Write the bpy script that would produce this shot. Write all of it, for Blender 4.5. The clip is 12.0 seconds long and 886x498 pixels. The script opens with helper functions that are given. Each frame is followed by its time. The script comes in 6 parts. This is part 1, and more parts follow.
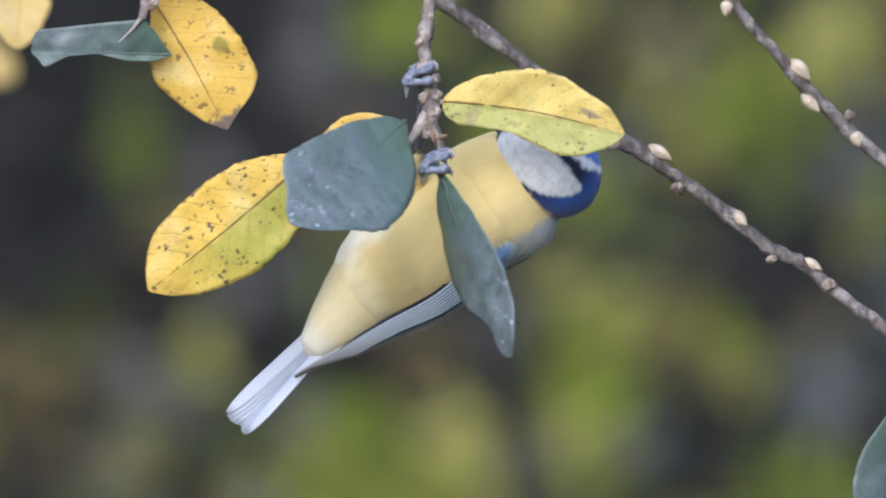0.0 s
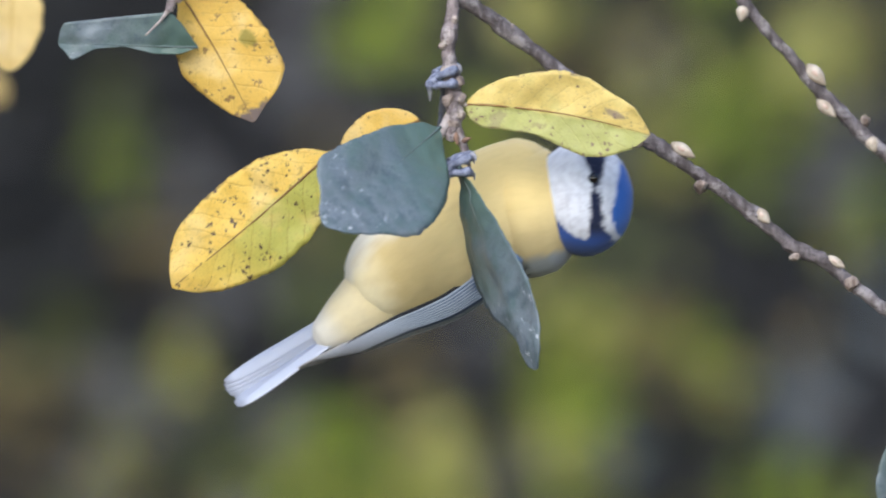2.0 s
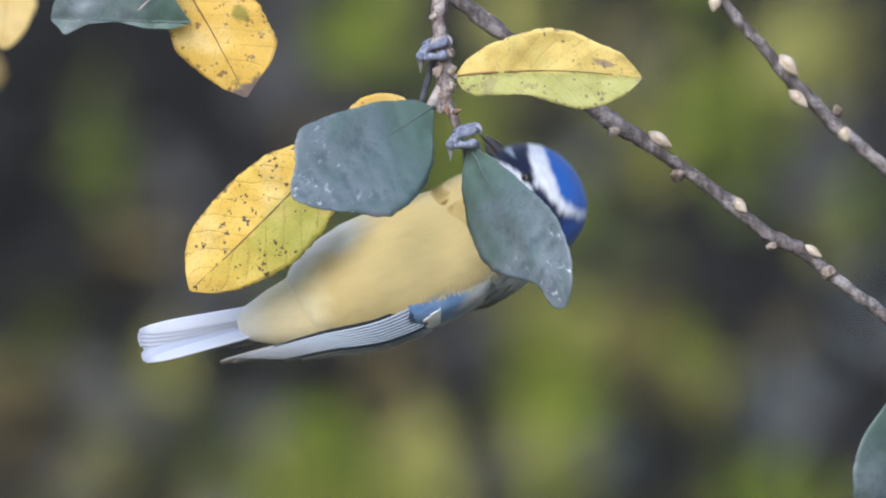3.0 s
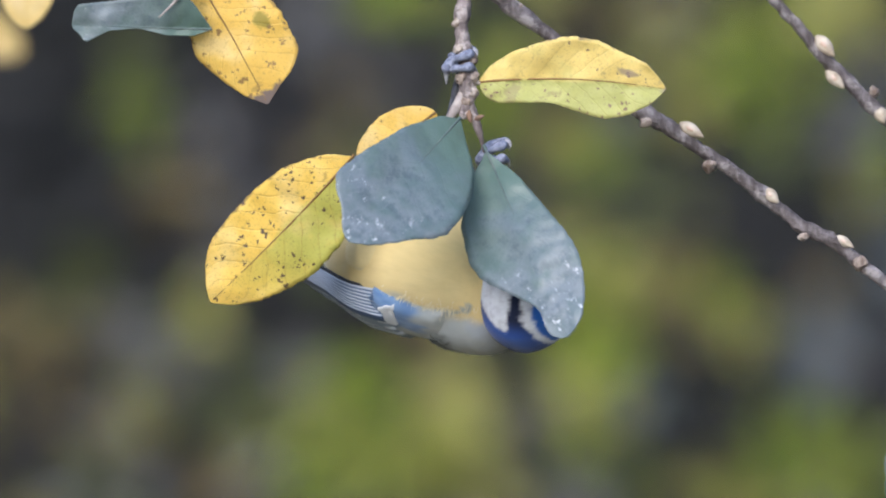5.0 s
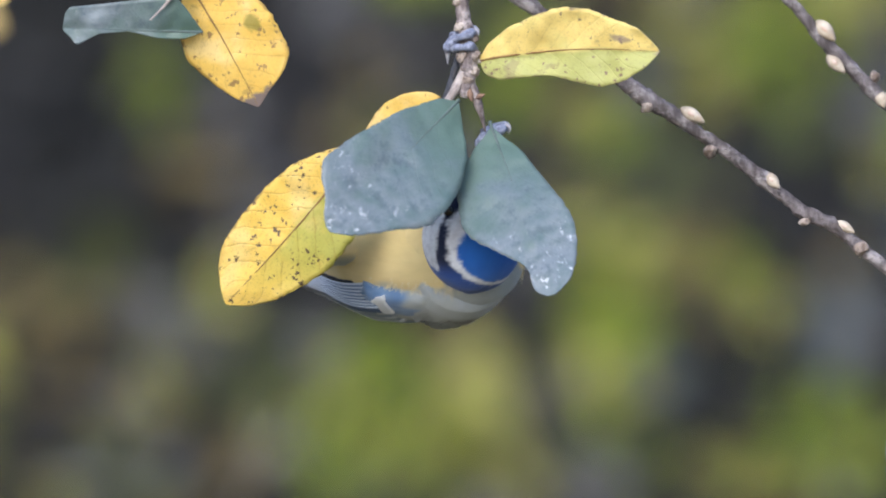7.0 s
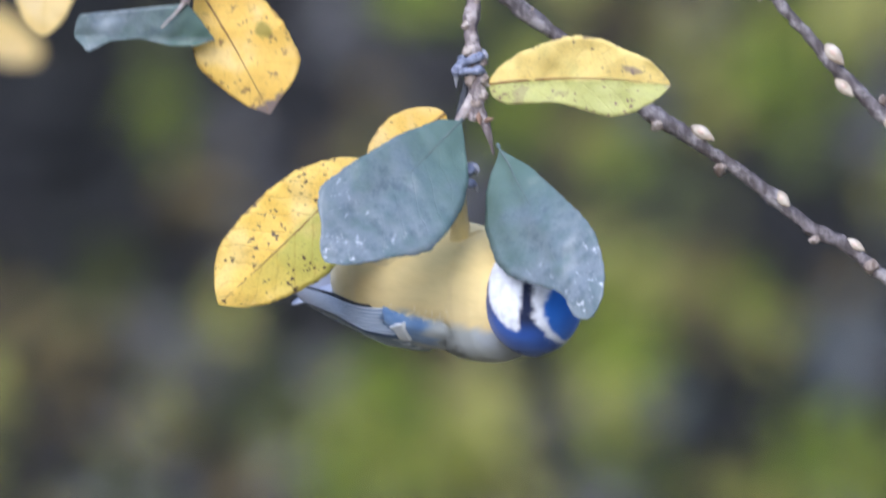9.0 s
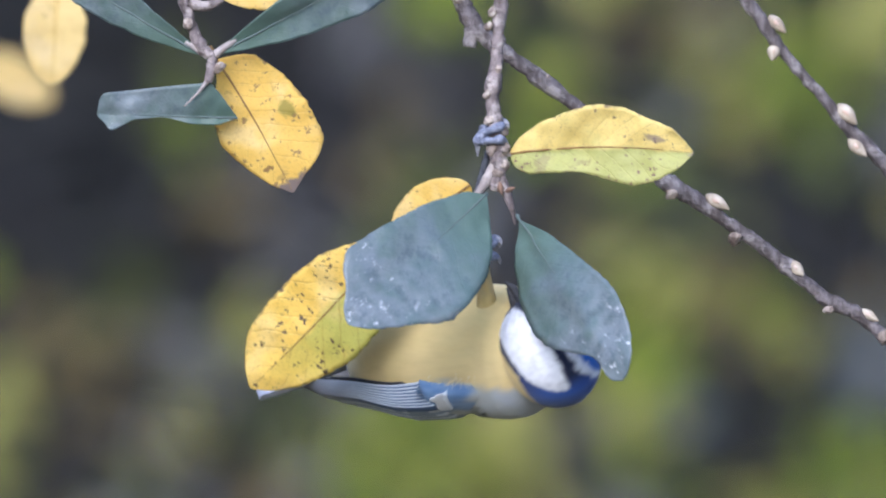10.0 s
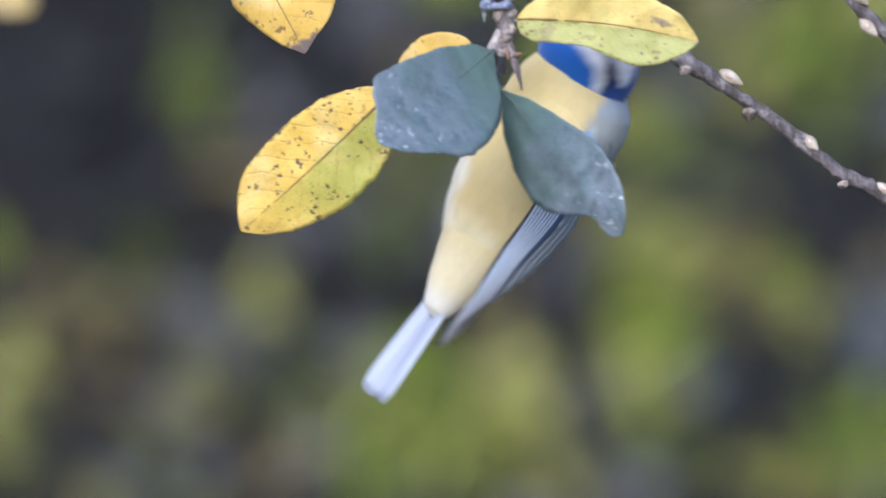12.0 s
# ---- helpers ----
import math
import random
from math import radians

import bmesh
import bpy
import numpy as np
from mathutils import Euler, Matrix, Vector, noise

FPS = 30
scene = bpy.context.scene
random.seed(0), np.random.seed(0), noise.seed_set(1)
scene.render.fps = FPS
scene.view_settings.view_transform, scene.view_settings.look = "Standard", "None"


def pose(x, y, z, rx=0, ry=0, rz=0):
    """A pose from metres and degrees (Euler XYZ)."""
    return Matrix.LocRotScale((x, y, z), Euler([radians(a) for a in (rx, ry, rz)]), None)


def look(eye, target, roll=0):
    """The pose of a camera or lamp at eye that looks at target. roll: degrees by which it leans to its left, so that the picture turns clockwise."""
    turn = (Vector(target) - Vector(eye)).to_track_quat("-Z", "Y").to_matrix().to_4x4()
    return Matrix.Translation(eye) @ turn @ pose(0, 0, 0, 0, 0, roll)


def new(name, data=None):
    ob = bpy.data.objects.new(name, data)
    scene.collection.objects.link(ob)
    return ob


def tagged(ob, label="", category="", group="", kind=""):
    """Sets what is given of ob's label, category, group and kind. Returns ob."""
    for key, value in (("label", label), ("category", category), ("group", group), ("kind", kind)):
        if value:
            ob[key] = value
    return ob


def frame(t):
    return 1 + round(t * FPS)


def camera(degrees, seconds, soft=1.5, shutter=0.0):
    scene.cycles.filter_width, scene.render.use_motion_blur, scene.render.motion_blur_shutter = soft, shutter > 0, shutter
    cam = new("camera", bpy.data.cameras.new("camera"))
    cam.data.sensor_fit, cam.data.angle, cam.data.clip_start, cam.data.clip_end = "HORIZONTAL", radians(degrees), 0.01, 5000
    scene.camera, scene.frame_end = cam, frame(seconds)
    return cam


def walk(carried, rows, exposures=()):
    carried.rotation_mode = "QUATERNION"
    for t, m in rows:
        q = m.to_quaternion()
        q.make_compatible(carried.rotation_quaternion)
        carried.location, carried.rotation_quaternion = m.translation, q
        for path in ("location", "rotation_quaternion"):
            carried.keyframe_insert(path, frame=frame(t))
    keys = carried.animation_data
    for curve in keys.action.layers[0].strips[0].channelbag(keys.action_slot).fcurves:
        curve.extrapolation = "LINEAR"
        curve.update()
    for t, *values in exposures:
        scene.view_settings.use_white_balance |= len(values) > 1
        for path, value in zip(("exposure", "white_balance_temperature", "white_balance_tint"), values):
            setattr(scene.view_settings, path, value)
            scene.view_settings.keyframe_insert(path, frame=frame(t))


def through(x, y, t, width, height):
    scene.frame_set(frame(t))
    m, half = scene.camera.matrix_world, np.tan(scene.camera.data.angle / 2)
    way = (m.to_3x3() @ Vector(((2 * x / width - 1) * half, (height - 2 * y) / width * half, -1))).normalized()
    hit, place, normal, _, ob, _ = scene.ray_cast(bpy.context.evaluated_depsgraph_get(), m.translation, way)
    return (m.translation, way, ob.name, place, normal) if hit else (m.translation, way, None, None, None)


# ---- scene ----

# ---- camera ----
EYE_Y, EYE_Z = -4.0, 1.6
cam = camera(3.3017, 12.0, soft=2.0, shutter=0.7)
cam.data.dof.use_dof = True
cam.data.dof.focus_distance = 4.0
cam.data.dof.aperture_fstop = 17.0
walk(cam, [
    (0, pose(0, EYE_Y, EYE_Z, 90, 0, 0)),
    (0.5, pose(0, EYE_Y, EYE_Z, 89.9789, 0, 0.0211)),
    (1, pose(0, EYE_Y, EYE_Z, 90.0421, 0, 0)),
    (1.5, pose(0, EYE_Y, EYE_Z, 90.0211, 0, 0.0211)),
    (2, pose(0, EYE_Y, EYE_Z, 90.0421, 0, -0.0737)),
    (2.5, pose(0, EYE_Y, EYE_Z, 90.0632, 0, -0.1159)),
    (3, pose(0, EYE_Y, EYE_Z, 90.0421, 0, -0.1369)),
    (3.5, pose(0, EYE_Y, EYE_Z, 90.0632, 0, -0.1369)),
    (3.7, pose(0, EYE_Y, EYE_Z, 89.9789, 0, -0.0421)),
    (5.3, pose(0, EYE_Y, EYE_Z, 89.8357, 0, 0)),
    (5.5, pose(0, EYE_Y, EYE_Z, 89.821, 0, 0)),
    (6, pose(0, EYE_Y, EYE_Z, 89.7683, 0, 0)),
    (6.5, pose(0, EYE_Y, EYE_Z, 89.7578, 0, 0.0737)),
    (7, pose(0, EYE_Y, EYE_Z, 89.7578, 0, 0.0737)),
    (7.2, pose(0, EYE_Y, EYE_Z, 89.7725, 0, 0.0253)),
    (8.8, pose(0, EYE_Y, EYE_Z, 89.7936, 0, 0.0843)),
    (9, pose(0, EYE_Y, EYE_Z, 89.8525, 0, 0.0948)),
    (9.5, pose(0, EYE_Y, EYE_Z, 89.9052, 0, 0.2001)),
    (10, pose(0, EYE_Y, EYE_Z, 89.8947, 0, 0.179)),
    (10.5, pose(0, EYE_Y, EYE_Z, 89.9052, 0, 0.2001)),
    (11, pose(0, EYE_Y, EYE_Z, 89.8947, 0, 0.179)),
    (11.5, pose(0, EYE_Y, EYE_Z, 89.8315, 0, 0.2422)),
    (12, pose(0, EYE_Y, EYE_Z, 89.7683, 0, 0.2212))],
    exposures=[(0, 0.82, 6260, 11), (0.8, 0.79, 6260, 11), (2.2, 0.80, 6270, 11), (3.7, 0.84, 6280, 11), (5.3, 0.90, 6280, 13), (7.2, 1.00, 6280, 13), (8.8, 0.99, 5800, 16), (12, 0.97, 5800, 16)])

# ---- light: bright hazy daylight, high soft sun from behind the camera ----
SUN_EL, SUN_AZ = radians(34), radians(196)
world = bpy.data.worlds.new("sky")
scene.world = world
world.use_nodes = True
wn = world.node_tree.nodes
sky = wn.new("ShaderNodeTexSky")
sky.sky_type, sky.sun_disc = "NISHITA", False
sky.sun_elevation, sky.sun_rotation = SUN_EL, SUN_AZ
wn["Background"].inputs["Strength"].default_value = 0.15
world.node_tree.links.new(sky.outputs[0], wn["Background"].inputs["Color"])
sun_data = bpy.data.lights.new("sun", "SUN")
sun_data.energy, sun_data.angle, sun_data.color = 1.7, radians(40), (1.0, 0.97, 0.93)
sun = new("sun", sun_data)
sun_dir = Vector((math.sin(SUN_AZ) * math.cos(SUN_EL), math.cos(SUN_AZ) * math.cos(SUN_EL), math.sin(SUN_EL)))
sun.matrix_world = look(sun_dir * 20, (0, 0, 0))


# ---- materials ----
def mat(name, rough=0.6, spec=0.4):
    m = bpy.data.materials.new(name)
    m.use_nodes = True
    b = m.node_tree.nodes["Principled BSDF"]
    b.inputs["Roughness"].default_value = rough
    b.inputs["Specular IOR Level"].default_value = spec
    return m, m.node_tree.nodes, m.node_tree.links, b


def mix(nodes, links, fac, a, b, mode="MIX"):
    n = nodes.new("ShaderNodeMix")
    n.data_type, n.blend_type = "RGBA", mode
    for sock, v in ((n.inputs["Factor"], fac), (n.inputs["A"], a), (n.inputs["B"], b)):
        if isinstance(v, bpy.types.NodeSocket):
            links.new(v, sock)
        elif isinstance(v, (int, float)):
            sock.default_value = v
        else:
            sock.default_value = (*v, 1)
    return n.outputs["Result"]


def calc(nodes, links, op, a, b=0.0, c=0.0):
    n = nodes.new("ShaderNodeMath")
    n.operation = op
    for sock, v in zip(n.inputs, (a, b, c)):
        if isinstance(v, bpy.types.NodeSocket):
            links.new(v, sock)
        else:
            sock.default_value = v
    return n.outputs[0]


def noise_tex(nodes, links, scale, detail=4, rough=0.55, vec=None, stretch=None):
    n = nodes.new("ShaderNodeTexNoise")
    n.inputs["Scale"].default_value, n.inputs["Detail"].default_value, n.inputs["Roughness"].default_value = scale, detail, rough
    if vec is None:
        vec = nodes.new("ShaderNodeTexCoord").outputs["Object"]
    if stretch:
        mp = nodes.new("ShaderNodeMapping")
        mp.inputs["Scale"].default_value = stretch
        links.new(vec, mp.inputs["Vector"])
        vec = mp.outputs[0]
    links.new(vec, n.inputs["Vector"])
    return n.outputs["Fac"]


def ramp(nodes, links, fac, lo, hi):
    n = nodes.new("ShaderNodeMapRange")
    n.interpolation_type = "SMOOTHSTEP"
    n.inputs["From Min"].default_value, n.inputs["From Max"].default_value = lo, hi
    links.new(fac, n.inputs["Value"])
    return n.outputs["Result"]


def bump(nodes, links, bsdf, height, strength, dist):
    n = nodes.new("ShaderNodeBump")
    n.inputs["Strength"].default_value, n.inputs["Distance"].default_value = strength, dist
    links.new(height, n.inputs["Height"])
    links.new(n.outputs[0], bsdf.inputs["Normal"])


def leaf_material(name, upper, lower, second, spot, spots, vein, rough, chalk=0.0, through=0.25, fade=False, withered=0.0, ribs=0.20, patch=None, patch_colour=(0.25, 0.22, 0.04), dots=0.40, blotch=0.66):
    """A willow leaf: colour along and across the blade, side veins, dark specks, chalky patches, a withered tip."""
    m, n, l, b = mat(name, rough, 0.35)
    uv = n.new("ShaderNodeUVMap").outputs[0]
    sep = n.new("ShaderNodeSeparateXYZ")
    l.new(uv, sep.inputs[0])
    s, v = sep.outputs["X"], sep.outputs["Y"]
    obj = n.new("ShaderNodeTexCoord").outputs["Object"]
    big = noise_tex(n, l, 70, 3, vec=obj)
    fine = noise_tex(n, l, 600, 5, vec=obj)
    side = ramp(n, l, calc(n, l, "ADD", v, calc(n, l, "MULTIPLY", calc(n, l, "SUBTRACT", big, 0.5), 0.25)), 0.44, 0.53)
    if fade:
        side = calc(n, l, "MULTIPLY", side, calc(n, l, "SUBTRACT", 1.0, ramp(n, l, calc(n, l, "ADD", s, calc(n, l, "MULTIPLY", big, 0.3)), 0.55, 1.15)))
    col = mix(n, l, side, lower, upper)
    col = mix(n, l, calc(n, l, "MULTIPLY", ramp(n, l, big, 0.48, 0.72), 0.65), col, second)
    col = mix(n, l, calc(n, l, "MULTIPLY", fine, 0.35), col, mix(n, l, 0.5, col, spot))
    # mottling: fine paler and duller flecks
    fleck = noise_tex(n, l, 1700, 4, 0.65, vec=obj)
    col = mix(n, l, calc(n, l, "MULTIPLY", ramp(n, l, fleck, 0.54, 0.66), 0.55), col, mix(n, l, 0.55, col, spot))
    col = mix(n, l, calc(n, l, "MULTIPLY", ramp(n, l, noise_tex(n, l, 230, 4, 0.6, vec=obj), 0.52, 0.72), 0.35), col, mix(n, l, 0.5, col, lower))
    # side veins run forward from the midrib
    a = calc(n, l, "ABSOLUTE", calc(n, l, "SUBTRACT", v, 0.5))
    wob = calc(n, l, "MULTIPLY", calc(n, l, "SUBTRACT", big, 0.5), 0.10)
    ph = calc(n, l, "FRACT", calc(n, l, "MULTIPLY", calc(n, l, "ADD", calc(n, l, "SUBTRACT", s, calc(n, l, "MULTIPLY", a, 0.42)), wob), 9.0))
    line = calc(n, l, "ABSOLUTE", calc(n, l, "SUBTRACT", ph, 0.5))
    veinf = ramp(n, l, line, 0.07, 0.0)
    veinf.node.inputs["From Min"].default_value, veinf.node.inputs["From Max"].default_value = 0.0, 0.07
    inv = calc(n, l, "SUBTRACT", 1.0, veinf)
    col = mix(n, l, calc(n, l, "MULTIPLY", calc(n, l, "MULTIPLY", inv, ramp(n, l, fine, 0.35, 0.6)), ribs), col, vein)
    net = n.new("ShaderNodeTexVoronoi")
    net.feature = "DISTANCE_TO_EDGE"
    net.inputs["Scale"].default_value = 900
    l.new(obj, net.inputs["Vector"])
    if spots:
        vo = n.new("ShaderNodeTexVoronoi")
        vo.inputs["Scale"].default_value = 640
        vo.inputs["Randomness"].default_value = 1
        jit = n.new("ShaderNodeTexNoise")
        jit.inputs["Scale"].default_value = 1100
        l.new(obj, jit.inputs["Vector"])
        off = n.new("ShaderNodeVectorMath")
        off.operation = "MULTIPLY_ADD"
        l.new(jit.outputs["Color"], off.inputs[0])
        off.inputs[1].default_value = (0.0024, 0.0024, 0.0024)
        l.new(obj, off.inputs[2])
        l.new(off.outputs[0], vo.inputs["Vector"])
        sel = n.new("ShaderNodeSeparateColor")
        l.new(vo.outputs["Color"], sel.inputs[0])
        rad = calc(n, l, "MULTIPLY", ramp(n, l, sel.outputs[0], 1.0 - spots, 1.0), dots)
        rad = calc(n, l, "MULTIPLY", rad, ramp(n, l, noise_tex(n, l, 90, 2, vec=obj), 0.30, 0.56))
        dot = ramp(n, l, calc(n, l, "SUBTRACT", rad, vo.outputs["Distance"]), -0.02, 0.10)
        col = mix(n, l, dot, col, spot)
        blot = ramp(n, l, noise_tex(n, l, 160, 4, vec=obj), blotch, blotch + 0.07)
        col = mix(n, l, calc(n, l, "MULTIPLY", blot, 0.45), col, spot)
    if spots:
        rim = ramp(n, l, calc(n, l, "ADD", a, calc(n, l, "MULTIPLY", calc(n, l, "SUBTRACT", noise_tex(n, l, 300, 4, 0.6, vec=obj), 0.55), 0.22)), 0.47, 0.51)
        col = mix(n, l, calc(n, l, "MULTIPLY", rim, 0.75), col, spot)
    if chalk:
        edge = calc(n, l, "ADD", s, calc(n, l, "MULTIPLY", calc(n, l, "ABSOLUTE", calc(n, l, "SUBTRACT", v, 0.5)), 0.35))
        haze = calc(n, l, "MULTIPLY", ramp(n, l, noise_tex(n, l, 110, 4, 0.65, vec=obj), 0.30, 0.66), ramp(n, l, s, 0.05, 0.75))
        col = mix(n, l, calc(n, l, "MULTIPLY", haze, 0.66), col, (0.214, 0.244, 0.286))
        col = mix(n, l, calc(n, l, "MULTIPLY", ramp(n, l, noise_tex(n, l, 210, 5, 0.7, vec=obj), 0.50, 0.68), 0.60), col, (0.068, 0.098, 0.124))
        ch = ramp(n, l, noise_tex(n, l, 300, 6, 0.75, vec=obj, stretch=(0.6, 1, 1)), 0.590, 0.665)
        ch = calc(n, l, "MULTIPLY", ch, ramp(n, l, edge, 0.62, 1.05))
        col = mix(n, l, calc(n, l, "MULTIPLY", ch, chalk), col, (0.66, 0.69, 0.76))
        # wisps of dried white film, gathered in patches
        scuff = calc(n, l, "MULTIPLY", ramp(n, l, noise_tex(n, l, 560, 5, 0.7, vec=obj, stretch=(0.45, 1, 1)), 0.60, 0.67), ramp(n, l, noise_tex(n, l, 75, 2, vec=obj), 0.50, 0.60))
        scuff = calc(n, l, "MULTIPLY", scuff, ramp(n, l, s, 0.50, 0.72))
        col = mix(n, l, calc(n, l, "MULTIPLY", scuff, chalk * 0.55), col, (0.62, 0.65, 0.72))
        # still green towards the stalk
        col = mix(n, l, calc(n, l, "MULTIPLY", calc(n, l, "SUBTRACT", 1.0, ramp(n, l, calc(n, l, "ADD", s, calc(n, l, "MULTIPLY", calc(n, l, "SUBTRACT", big, 0.5), 0.4)), 0.05, 0.55)), 0.65), col, (0.10, 0.165, 0.128))
    if patch:
        ds = calc(n, l, "MULTIPLY", calc(n, l, "SUBTRACT", s, patch[0]), 1.5)
        dv = calc(n, l, "SUBTRACT", v, patch[1])
        dist = calc(n, l, "SQRT", calc(n, l, "ADD", calc(n, l, "MULTIPLY", ds, ds), calc(n, l, "MULTIPLY", dv, dv)))
        dist = calc(n, l, "ADD", dist, calc(n, l, "MULTIPLY", calc(n, l, "SUBTRACT", noise_tex(n, l, 380, 3, vec=obj), 0.5), 0.16))
        inside = calc(n, l, "SUBTRACT", 1.0, ramp(n, l, dist, patch[2] * 0.6, patch[2] * 1.2))
        col = mix(n, l, calc(n, l, "MULTIPLY", inside, 0.8), col, patch_colour)
    if withered:
        dry = ramp(n, l, calc(n, l, "ADD", s, calc(n, l, "MULTIPLY", calc(n, l, "SUBTRACT", fine, 0.5), 0.12)), withered, withered + 0.05)
        col = mix(n, l, dry, col, (0.22, 0.17, 0.15))
    l.new(col, b.inputs["Base Color"])
    h = calc(n, l, "ADD", calc(n, l, "MULTIPLY", veinf, ribs * 3), calc(n, l, "ADD", calc(n, l, "MULTIPLY", net.outputs["Distance"], 0.5), fine))
    bump(n, l, b, h, 0.4, 0.0003)
    tr = n.new("ShaderNodeBsdfTranslucent")
    l.new(col, tr.inputs["Color"])
    ms = n.new("ShaderNodeMixShader")
    ms.inputs[0].default_value = through
    l.new(b.outputs[0], ms.inputs[1])
    l.new(tr.outputs[0], ms.inputs[2])
    l.new(ms.outputs[0], n["Material Output"].inputs["Surface"])
    return m


YELLOW = leaf_material("yellow_leaf", (0.83, 0.555, 0.12), (0.83, 0.565, 0.13), (0.86, 0.69, 0.33), (0.34, 0.21, 0.08), 0.45, (0.40, 0.24, 0.07), 0.5, ribs=0.30, dots=0.38, withered=0.90)
YELLOW_PATCH = leaf_material("patched_yellow_leaf", (0.83, 0.555, 0.12), (0.83, 0.565, 0.13), (0.86, 0.69, 0.33), (0.34, 0.21, 0.08), 0.50, (0.40, 0.24, 0.07), 0.5, ribs=0.30, dots=0.62, withered=0.90, patch=(0.50, 0.80, 0.085))
YELLOW_GREEN = leaf_material("yellow_green_leaf", (0.54, 0.53, 0.12), (0.85, 0.585, 0.115), (0.88, 0.69, 0.27), (0.13, 0.09, 0.05), 0.75, (0.36, 0.24, 0.07), 0.5, fade=True, ribs=0.42, dots=0.46, patch=(0.13, 0.99, 0.085), patch_colour=(0.085, 0.055, 0.035))
HALF_GREEN = leaf_material("half_green_leaf", (0.84, 0.66, 0.22), (0.48, 0.49, 0.16), (0.56, 0.56, 0.20), (0.24, 0.17, 0.11), 0.60, (0.36, 0.28, 0.10), 0.5, withered=0.965, ribs=0.25, patch=(0.80, 0.68, 0.075), patch_colour=(0.27, 0.20, 0.15), dots=0.44, blotch=0.60)
GREY_GREEN = leaf_material("grey_green_leaf", (0.095, 0.148, 0.156), (0.105, 0.158, 0.156), (0.148, 0.185, 0.230), (0.05, 0.08, 0.08), 0.0, (0.06, 0.09, 0.09), 0.36, 1.0, 0.10, ribs=0.10)
DARK_GREEN = leaf_material("dark_green_leaf", (0.095, 0.150, 0.135), (0.085, 0.135, 0.12), (0.13, 0.18, 0.18), (0.03, 0.045, 0.04), 0.0, (0.06, 0.09, 0.08), 0.40, 0.35, 0.12, ribs=0.08)
PALE_YELLOW = leaf_material("pale_yellow_leaf", (0.78, 0.60, 0.25), (0.75, 0.57, 0.23), (0.72, 0.58, 0.32), (0.3, 0.2, 0.08), 0.05, (0.5, 0.36, 0.12), 0.55)


def plain(name, c1, c2, scale, rough=0.7, stretch=None, bump_s=0.5, bump_d=0.0005, lo=0.35, hi=0.68):
    m, n, l, b = mat(name, rough, 0.35)
    f = noise_tex(n, l, scale, 6, 0.6, stretch=stretch)
    g = noise_tex(n, l, scale * 6, 3, 0.6, stretch=stretch)
    col = mix(n, l, ramp(n, l, f, lo, hi), c1, c2)
    col = mix(n, l, calc(n, l, "MULTIPLY", g, 0.3), col, mix(n, l, 0.5, col, c1))
    l.new(col, b.inputs["Base Color"])
    bump(n, l, b, calc(n, l, "ADD", f, g), bump_s, bump_d)
    return m


def bark_material(name, dark, mid, pale):
    """Twig bark: streaks along the stem, pale flaking patches and dark pores."""
    m, n, l, b = mat(name, 0.75, 0.3)
    streak = noise_tex(n, l, 420, 5, 0.65, stretch=(1, 1, 0.3))
    patch = noise_tex(n, l, 170, 5, 0.6)
    pore = noise_tex(n, l, 1500, 3, 0.6, stretch=(0.5, 0.5, 1))
    col = mix(n, l, ramp(n, l, streak, 0.36, 0.66), dark, mid)
    col = mix(n, l, calc(n, l, "MULTIPLY", ramp(n, l, patch, 0.50, 0.64), 0.75), col, pale)
    col = mix(n, l, calc(n, l, "MULTIPLY", ramp(n, l, pore, 0.56, 0.70), 0.7), col, dark)
    l.new(col, b.inputs["Base Color"])
    bump(n, l, b, calc(n, l, "ADD", streak, calc(n, l, "ADD", patch, pore)), 0.9, 0.0009)
    return m


BARK = bark_material("twig_bark", (0.075, 0.062, 0.062), (0.20, 0.175, 0.18), (0.36, 0.33, 0.33))
BARK_PALE = bark_material("pale_twig_bark", (0.11, 0.088, 0.085), (0.30, 0.25, 0.25), (0.50, 0.44, 0.42))
NODE = bark_material("leaf_scar_bark", (0.16, 0.12, 0.10), (0.40, 0.33, 0.29), (0.60, 0.53, 0.46))
BUD = plain("bud_scale", (0.34, 0.27, 0.20), (0.60, 0.53, 0.43), 220, 0.55, None, 0.4, 0.0004)
BUD_TIP = plain("bud_scar", (0.44, 0.30, 0.23), (0.62, 0.50, 0.42), 400, 0.6, None, 0.4, 0.0003)
RIB_YELLOW = plain("rib_yellow", (0.42, 0.26, 0.05), (0.5, 0.32, 0.07), 300, 0.5)
RIB_BROWN = plain("rib_brown", (0.20, 0.11, 0.04), (0.30, 0.18, 0.06), 300, 0.5)
RIB_GREY = plain("rib_grey", (0.08, 0.115, 0.112), (0.12, 0.155, 0.150), 300, 0.5)
PETIOLE = plain("petiole", (0.27, 0.23, 0.22), (0.46, 0.41, 0.39), 300, 0.55)
RUST = plain("rust_scale", (0.12, 0.07, 0.05), (0.26, 0.16, 0.11), 500, 0.7)
FOOT = plain("bird_foot", (0.12, 0.135, 0.20), (0.31, 0.34, 0.45), 900, 0.45, None, 0.6, 0.0003)
SHANK = plain("bird_shank", (0.06, 0.065, 0.085), (0.16, 0.17, 0.21), 700, 0.5, (0.4, 1, 1), 0.6, 0.0003)
CLAW = plain("bird_claw", (0.24, 0.24, 0.28), (0.46, 0.46, 0.50), 900, 0.3)


